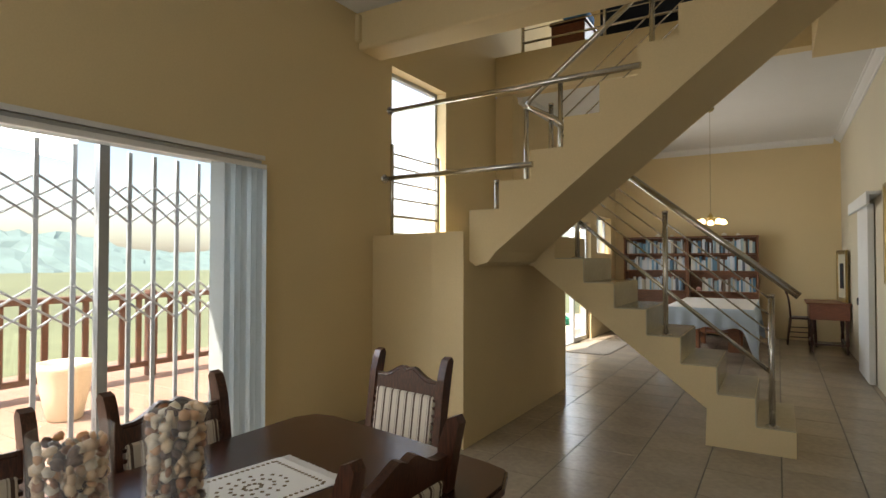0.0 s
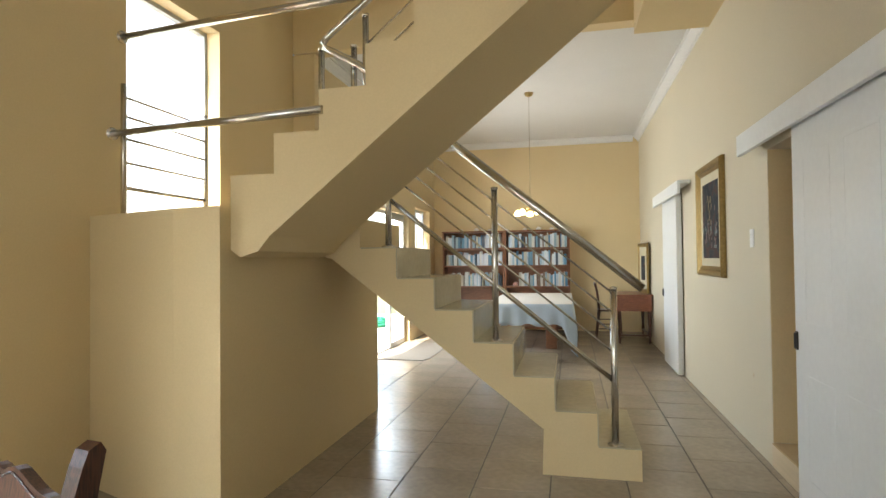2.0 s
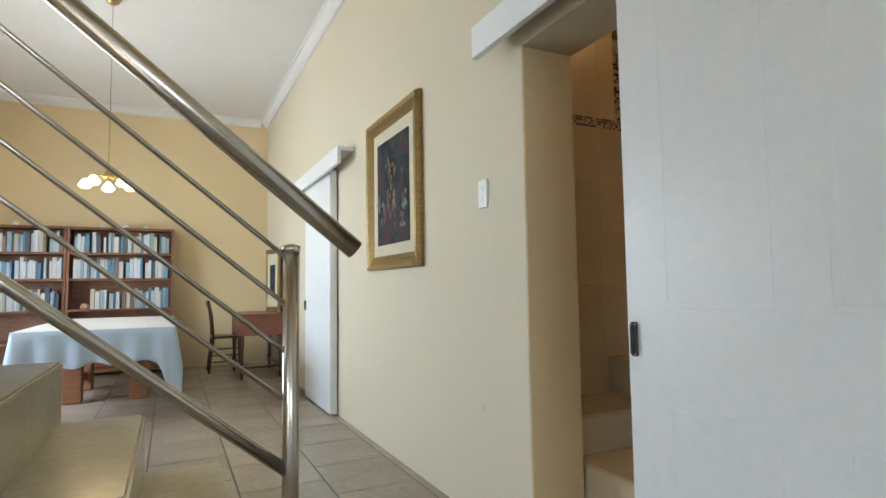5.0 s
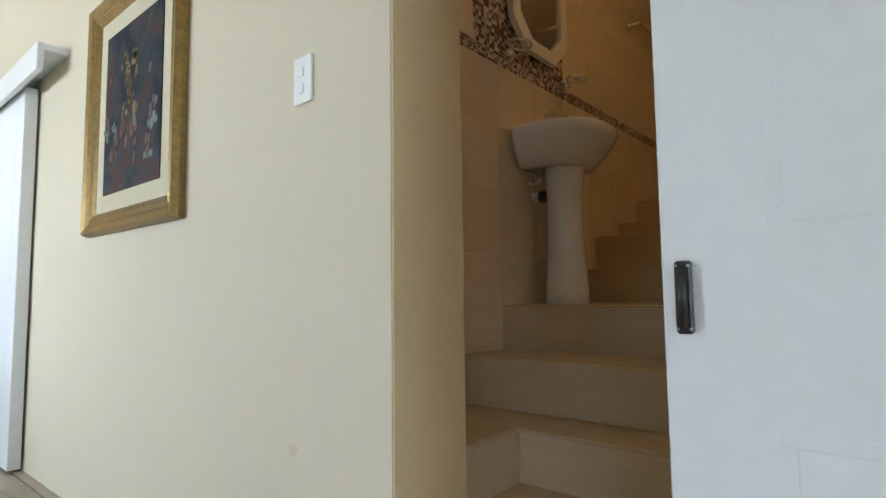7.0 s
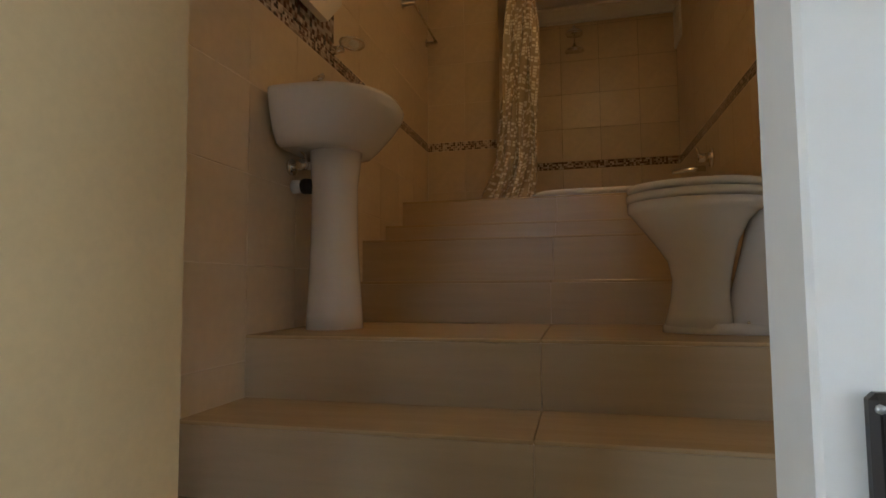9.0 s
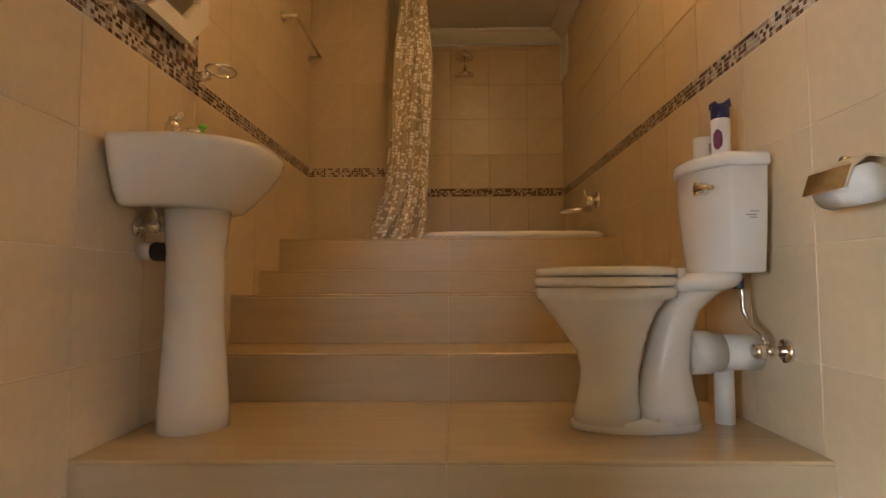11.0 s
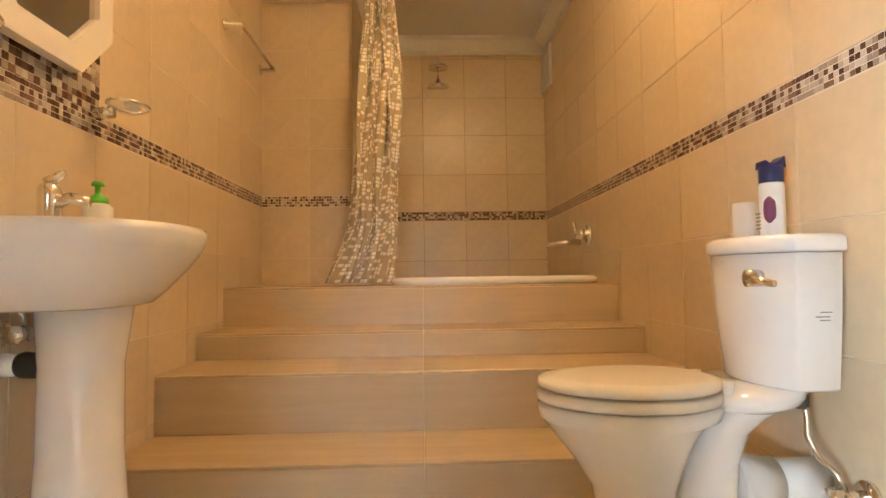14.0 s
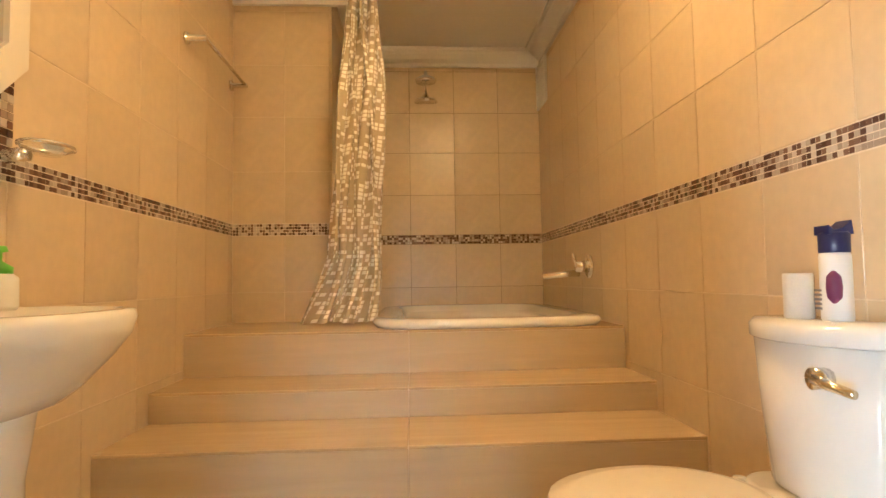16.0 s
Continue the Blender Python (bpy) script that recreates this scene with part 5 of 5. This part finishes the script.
sw = root("light_switch", (E, 5.38, 1.45), "white plastic light switch plate on the cream wall", "switch")
part("plate", B(E - 0.009, E - 0.0005, 5.325, 5.40, 1.385, 1.51, bevel=0.003, seg=2), PLASTIC, sw)
part("rocker", B(E - 0.013, E - 0.009, 5.352, 5.372, 1.41, 1.435, bevel=0.002), PLASTIC, sw)
part("rocker", B(E - 0.013, E - 0.009, 5.352, 5.372, 1.455, 1.48, bevel=0.002), PLASTIC, sw)

# ---- far room: bookcases, table, desk, chair, lamp ----
BKY = 11.28
rnd = random.Random(9)
book_me = bpy.data.meshes.new("book")
bm = boxes([(0, 1, 0, 1, 0, 1)], 0.04)
bmesh.ops.recalc_face_normals(bm, faces=bm.faces)
bm.to_mesh(book_me)
bm.free()
book_me.materials.append(BOOKS)


def bookcase(x0, x1):
    ob = root("bookcase", ((x0 + x1) / 2, BKY, 0), "brown wooden bookcase filled with rows of books", "bookcase", "bookcases along the end wall")
    top = 1.84
    part("side", B(x0, x0 + 0.025, BKY, FAR - 0.005, 0, top), SHELFWOOD, ob)
    part("side", B(x1 - 0.025, x1, BKY, FAR - 0.005, 0, top), SHELFWOOD, ob)
    part("back", B(x0 + 0.025, x1 - 0.025, FAR - 0.016, FAR - 0.006, 0.02, top), SHELFWOOD, ob)
    for z in (0.06, 0.42, 0.80, 1.18, 1.50, 1.815):
        part("shelf", B(x0 + (0.025 if z < 1.8 else -0.01), x1 - (0.025 if z < 1.8 else -0.01), BKY - (0.01 if z > 1.8 else 0), FAR - 0.017, z, z + 0.025), SHELFWOOD, ob)
    for z in (0.825, 1.205, 1.525):
        x = x0 + 0.03 + (0.22 if (z == 0.825 and x0 > -1.6) else rnd.uniform(0, 0.06))
        while x < x1 - 0.07:
            w, h, d = rnd.uniform(0.016, 0.05), rnd.uniform(0.19, 0.265), rnd.uniform(0.13, 0.18)
            b = new("book", book_me)
            b.location, b.scale = (x, BKY + 0.03 + rnd.uniform(0, 0.03), z), (w, d, h)
            tagged(b, "upright book on the bookcase shelf", "book", "books in the bookcases")
            x += w + (0.002 if rnd.random() > 0.06 else 0.03)


bookcase(-2.62, -1.47)
bookcase(-1.46, -0.30)
for x, s in ((-2.0, 0.05), (-1.75, 0.035), (-1.1, 0.04), (-0.85, 0.05), (-0.62, 0.04), (-2.3, 0.04)):
    tagged(part("ornament", lathe(bmesh.new(), (x, BKY + 0.15, 1.84), [(s * 0.6, 0), (s, s * 0.5), (s * 0.8, s * 0.9), (s * 0.25, s * 1.3)], 14), SEATPLASTIC, None, "", True), "small pale shell ornament on the bookcase top", "ornament", "ornaments on the bookcase")
tagged(part("ornament", lathe(bmesh.new(), (-1.28, BKY + 0.14, 0.825), [(0.03, 0), (0.05, 0.03), (0.03, 0.07)], 14), material("pink_shell", (0.6, 0.3, 0.24), 0.4), None, "", True), "pink shell standing on the bookcase shelf", "ornament")
ft = root("side_table", (-0.85, 9.4, 0), "brown wooden table beneath a pale blue cloth", "table")
part("tabletop", B(-1.36, -0.30, 8.35, 10.6, 0.70, 0.735, bevel=0.004), SHELFWOOD, ft)
part("apron", boxes([(-1.2, -0.42, 8.5, 8.54, 0.56, 0.70), (-1.2, -0.42, 10.4, 10.44, 0.56, 0.70), (-0.46, -0.42, 8.54, 10.4, 0.56, 0.70), (-1.2, -1.16, 8.54, 10.4, 0.56, 0.70)]), DESKWOOD, ft)
for x in (-1.15, -0.6):
    for y in (9.5, 10.3):
        part("leg", B(x - 0.06, x + 0.1, y - 0.06, y + 0.06, 0, 0.56, bevel=0.01), SHELFWOOD, ft)
    part("stretcher", B(x - 0.03, x + 0.05, 9.56, 10.24, 0.14, 0.2), SHELFWOOD, ft)


def draped_cloth():
    ob = root("tablecloth", (-0.85, 9.4, 0.74), "pale blue and white cloth draped over the table", "tablecloth")
    x0, x1, y0, y1, z = -1.38, -0.28, 8.33, 10.62, 0.741
    part("cloth_top", B(x0, x1, y0, y1, z, z + 0.004), LINEN, ob)
    bm = bmesh.new()
    loop = []
    n = 40
    for (ax, ay), (bx, by) in (((x0, y0), (x1, y0)), ((x1, y0), (x1, y1)), ((x1, y1), (x0, y1)), ((x0, y1), (x0, y0))):
        for k in range(n):
            u = k / n
            loop.append((ax + (bx - ax) * u, ay + (by - ay) * u, u))
    rows = []
    for j in range(7):
        v = j / 6
        row = []
        for i, (x, y, u) in enumerate(loop):
            corner = max(0.0, 1 - min(u, 1 - u) * 9)
            drop = 0.27 + 0.38 * corner + 0.02 * math.sin(i * 0.55)
            dx, dy = (x - (x0 + x1) / 2) / (x1 - x0) * 2, (y - (y0 + y1) / 2) / (y1 - y0) * 2
            k = 0.03 * v + 0.02 * v * math.sin(i * 0.9) + 0.05 * v * corner
            row.append(bm.verts.new((x + k * (dx if abs(dx) > 0.98 else 0.2 * dx), y + k * (dy if abs(dy) > 0.98 else 0.2 * dy), z + 0.002 - drop * v)))
        rows.append(row)
    for a, b in zip(rows, rows[1:]):
        for i in range(len(a)):
            j = (i + 1) % len(a)
            bm.faces.new((a[i], a[j], b[j], b[i]))
    dr = part("drape", bm, BLUECLOTH, ob, "pale blue hanging folds", True)
    sol = dr.modifiers.new("thickness", "SOLIDIFY")
    sol.thickness = 0.003


draped_cloth()
desk = root("writing_desk", (0.66, 10.5, 0), "small red-brown wooden desk with turned legs", "desk")
part("top", B(0.36, 0.92, 10.05, 11.0, 0.735, 0.755, bevel=0.004), DESKWOOD, desk)
part("case", B(0.40, 0.90, 10.09, 10.96, 0.50, 0.735), DESKWOOD, desk)
for x in (0.43, 0.87):
    for y in (10.12, 10.93):
        part("leg", lathe(bmesh.new(), (x, y, 0), [(0.012, 0), (0.022, 0.04), (0.016, 0.09), (0.026, 0.15), (0.018, 0.25), (0.028, 0.4), (0.028, 0.5)], 12), DARKWOOD, desk, "", True)
    part("stretcher", B(x - 0.012, x + 0.012, 10.13, 10.92, 0.12, 0.145), DARKWOOD, desk)
part("stretcher", B(0.44, 0.86, 10.11, 10.135, 0.12, 0.145), DARKWOOD, desk)
dc = root("spindle_chair", (0.2, 10.95, 0), "dark wooden spindle-back chair beside the desk", "chair")
part("seat", B(0.25, 0.62, 10.66, 11.03, 0.43, 0.46, bevel=0.008), DARKWOOD, dc)
for x in (0.27, 0.60):
    for y in (10.68, 11.01):
        part("leg", T([(x - (0.05 if x < 0.4 else -0.02), y, 0), (x, y, 0.43)], [0.014, 0.018], 10), DARKWOOD, dc, "", True)
for z in (0.14, 0.22, 0.3):
    part("rung", T([(0.26, 10.68, z), (0.60, 10.68, z)], 0.009, 8), DARKWOOD, dc)
for y in (10.68, 11.01):
    part("back_post", T([(0.27, y, 0.45), (0.25, y, 0.7), (0.21, y, 0.9)], 0.015, 10), DARKWOOD, dc, "", True)
for k in range(4):
    part("spindle", T([(0.27, 10.74 + k * 0.07, 0.46), (0.22, 10.74 + k * 0.07, 0.85)], 0.007, 8), DARKWOOD, dc)
part("top_rail", B(0.19, 0.225, 10.67, 11.02, 0.84, 0.91, bevel=0.008), DARKWOOD, dc)
dc.location.x -= 0.1
dc.location.y += 0.12
lean = root("leaning_picture", (0.87, 10.5, 0.76), "gilt-framed picture leaning on the desk against the wall", "picture")
picture_frame(lean, 0.90, 10.28, 10.74, 0.757, 1.42, 0.06, 0.03, GOLD)
part("glass", B(0.886, 0.90, 10.33, 10.69, 0.81, 1.37), CARD, lean, "pale mounted print")
part("picture", B(0.882, 0.886, 10.42, 10.60, 0.93, 1.25), PAINTING, lean)
lean.rotation_euler = (0, 0, radians(10))
lean.scale = (1, 1, 1.2)
lean.location.x = 0.825
pend = root("pendant_lamp", (-0.8, 8.53, 1.9), "brass pendant lamp with lit glass shades on a chain", "lamp")
part("ceiling_rose", lathe(bmesh.new(), (-0.8, 8.53, CEIL - 0.05), [(0.02, 0), (0.05, 0.02), (0.06, 0.05)], 18), BRASS, pend, "", True)
part("chain", T([(-0.8, 8.53, 2.06), (-0.8, 8.53, CEIL - 0.04)], 0.004, 6), STEEL, pend)
part("body", lathe(bmesh.new(), (-0.8, 8.53, 1.95), [(0.02, 0), (0.045, 0.03), (0.03, 0.07), (0.01, 0.11)], 16), BRASS, pend, "", True)
for k in range(5):
    a = 2 * math.pi * k / 5 + 0.4
    c = (-0.8 + 0.17 * math.cos(a), 8.53 + 0.17 * math.sin(a))
    arm = part("arm", T([(-0.8, 8.53, 1.99), (-0.8 + 0.1 * math.cos(a), 8.53 + 0.1 * math.sin(a), 1.98), (c[0], c[1], 1.96)], 0.006, 8), BRASS, pend, "", True)
    part("shade", lathe(bmesh.new(), (c[0], c[1], 1.89), [(0.03, 0), (0.05, 0.02), (0.03, 0.06), (0.015, 0.075)], 14), BULB, arm, "lit glass shade", True)

# ---- gallery above ----
gal = root("gallery_balustrade", (-1.0, 6.5, 4.0), "steel balustrade along the upstairs gallery", "balustrade")
for x in (-2.75, -1.72, -0.7, 0.2):
    part("post", T([(x, 6.52, 4.0), (x, 6.52, 4.95)], 0.02, 12), STEEL, gal, "", True)
part("handrail", T([(W, 6.52, 4.97), (0.28, 6.52, 4.97)], 0.024, 14), STEEL, gal, "", True)
for k in range(5):
    part("rail", T([(-2.75, 6.52, 4.14 + k * 0.16), (0.2, 6.52, 4.14 + k * 0.16)], 0.016 if k == 0 else 0.007, 8), STEEL, gal, "", True)
sofa = root("sofa", (-0.7, 7.6, 4.0), "dark navy upholstered sofa on the gallery", "sofa")
part("base", B(-1.9, 0.5, 7.1, 8.0, 4.05, 4.42, bevel=0.05, seg=3), NAVY, sofa)
part("backrest", B(-1.9, 0.5, 6.95, 7.2, 4.08, 4.86, bevel=0.07, seg=3), NAVY, sofa)
part("foot", boxes([(-1.85, -1.75, 7.0, 7.1, 4.0, 4.06), (0.35, 0.45, 7.0, 7.1, 4.0, 4.06), (-1.85, -1.75, 7.85, 7.95, 4.0, 4.06), (0.35, 0.45, 7.85, 7.95, 4.0, 4.06)]), DARKWOOD, sofa)
gc = root("wooden_chest", (-2.3, 7.3, 4.0), "dark brown wooden chest on the gallery floor", "chest")
part("body", B(-2.55, -2.1, 7.0, 7.5, 4.06, 4.48, bevel=0.01), DESKWOOD, gc)
part("lid", B(-2.57, -2.08, 6.98, 7.52, 4.48, 4.53, bevel=0.01), DARKWOOD, gc)
part("feet", boxes([(-2.54, -2.48, 7.01, 7.07, 4.0, 4.06), (-2.17, -2.11, 7.01, 7.07, 4.0, 4.06), (-2.54, -2.48, 7.43, 7.49, 4.0, 4.06), (-2.17, -2.11, 7.43, 7.49, 4.0, 4.06)]), DARKWOOD, gc)
tagged(part("folded_cloth", B(-2.4, -2.08, 7.02, 7.4, 4.532, 4.66, bevel=0.04, seg=3), BLUE, None, "", True), "bright blue folded cloth on the chest", "cloth")

# ---- outside ----
setting("ground", B(-400, 300, -300, 300, -0.8, -0.6), GRASS, "green lawn and garden falling away", "ground")
deck = setting("deck", boxes([(-7.9, W - 0.22, -4.0, 6.4, -0.2, -0.045)]), FENCEWOOD, "timber terrace deck", "deck")
for k in range(31):
    y = -4.0 + k * 0.335
    part("board", B(-7.9, W - 0.225, y, y + 0.327, -0.045, -0.02, bevel=0.004), DECKWOOD, deck)
setting("pavement", B(-8.0, WF - 0.2, 6.46, 14.5, -0.2, -0.03), material("pale_paving", (0.55, 0.5, 0.43), 0.9, vary=0.15, grain=8), "pale paved yard beside the glass door", "pavement")
setting("yard_wall", B(-6.2, -6.0, 7.5, 13.0, -0.2, 1.5), WHITEWALL, "white yard wall in sunlight", "wall")
fence = root("deck_railing", (-6.6, 1.0, -0.02), "dark timber deck railing with crossed slats", "railing")
for k in range(6):
    y = -3.6 + k * 1.9
    part("post", B(-6.65, -6.55, y - 0.05, y + 0.05, -0.02, 1.02, bevel=0.006), FENCEWOOD, fence)
part("top_rail", B(-6.68, -6.52, -3.7, 6.0, 0.92, 0.985, bevel=0.01), FENCEWOOD, fence)
part("bottom_rail", B(-6.63, -6.57, -3.7, 6.0, 0.10, 0.16), FENCEWOOD, fence)
for k in range(48):
    y = -3.55 + k * 0.2
    part("slat", B(-6.615, -6.585, y - 0.03, y + 0.03, 0.16, 0.92), FENCEWOOD, fence)
pot = root("plant_pot", (-5.4, 2.5, -0.02), "large cream glazed garden pot on the deck", "plant pot")
part("pot", lathe(bmesh.new(), (-5.4, 2.5, -0.02), [(0.15, 0), (0.18, 0.02), (0.25, 0.3), (0.27, 0.46), (0.29, 0.5), (0.29, 0.56), (0.25, 0.56), (0.24, 0.48), (0.2, 0.46)], 32), POTCLAY, pot, "", True)
part("soil", lathe(bmesh.new(), (-5.4, 2.5, 0.44), [(0.235, 0), (0.23, 0.02)], 24), BARK, pot)
pot.scale = (0.76, 0.76, 0.9)
bm = bmesh.new()
for k in range(9):
    r = 0.14 + 0.012 * (k % 4)
    tube(bm, [(-4.2 + 1.7 * r * math.cos(a) + 0.03 * math.sin(3 * k), 11.9 + 1.7 * r * math.sin(a), -0.017 + 0.02 * k) for a in (2 * math.pi * m / 20 for m in range(21))], 0.012, 6)
tagged(part("garden_hose", bm, HOSE, None, "", True), "coiled green garden hose lying on the paving", "hose")


def far_hills():
    """Wooded slopes, a plain distance beyond the garden, with haze as a glow."""
    rnd = random.Random(3)
    verts, faces, n = [], [], 220
    for j in range(9):
        for i in range(n + 1):
            y = -190 + 400 * i / n
            top = 4.2 + 1.6 * math.sin(y * 0.045) + 0.9 * math.sin(y * 0.13 + 1) + rnd.uniform(0, 0.9)
            verts.append((-90 - 4 * j + rnd.uniform(-1.5, 1.5), y + rnd.uniform(-0.6, 0.6), -1.2 + (top + 1.2) * j / 8 + rnd.uniform(-0.2, 0.2)))
    for j in range(8):
        for i in range(n):
            a = j * (n + 1) + i
            faces.append((a, a + 1, a + n + 2, a + n + 1))
    m = material("haze_glow_woods", (0.07, 0.11, 0.10), 0.95, vary=0.35, grain=0.9, big=0.2, bump=0.4)
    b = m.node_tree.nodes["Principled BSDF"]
    # pale blue emission stands in for haze and glare over the slopes
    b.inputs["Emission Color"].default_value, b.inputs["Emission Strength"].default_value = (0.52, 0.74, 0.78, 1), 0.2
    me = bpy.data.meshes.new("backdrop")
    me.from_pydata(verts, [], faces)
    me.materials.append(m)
    tagged(new("backdrop", me), "distant wooded hillside, its haze put in as a pale glow", "hills", "", "structure")


far_hills()

scuff = material("grey_scuff", (0.54, 0.45, 0.31), 0.8, vary=0.1, grain=120)
smudge = [(5.40 + 0.016 * math.cos(a) * (1 + 0.3 * math.sin(3 * a)), 0.50 + 0.02 * math.sin(a) * (1 + 0.3 * math.cos(2 * a))) for a in (2 * math.pi * k / 14 for k in range(14))]
setting("wall_scuff", P(smudge, "x", E - 0.0008, E + 0.001), scuff, "small grey scuff on the cream wall", "stain")

# ---- tiles of the bathroom walls and the hall floor ----
tile_run(wall_r, "x", 1, BY0, BX0, BX1, 0.5, 2.345)
tile_run(wall_l, "x", -1, BY1, BX0, PIERX, 0.5, 2.60)
tile_run(wall_b, "y", 1, BX1, BY0, PIERY, 1.3, 4.35)
tile_run(wall_p, "y", 1, PIERX, PIERY, BY1, 1.3, 5.25)
for z0, z1 in ROWS_Z:
    if z1 > 1.5:
        wall_tile(wall_p, "x", 1, PIERY, PIERX, BX1, z0, z1)
PX, PY = 0.437, 0.485
me = bpy.data.meshes.new("tile")
bm = B(-PX / 2 + 0.003, PX / 2 - 0.003, -PY / 2 + 0.003, PY / 2 - 0.003, -0.012, 0.0, bevel=0.0025)
bmesh.ops.recalc_face_normals(bm, faces=bm.faces)
bm.to_mesh(me)
bm.free()
me.materials.append(FLOORTILE)
for j in range(-17, 14):
    for i in range(-10, 6):
        xc = -0.865 + PX * (i + 0.5) 
        yc = 5.335 + PY * (j + 0.5 + (0.5 if i % 2 else 0.0))
        if xc < W - 0.21 or xc - PX / 2 > E - 0.03 or (xc + PX / 2 < -1.99 and 4.0 < yc < 5.7):
            continue
        t = new("tile", me)
        t.location = (xc, yc, 0.0)
        t.parent = floor
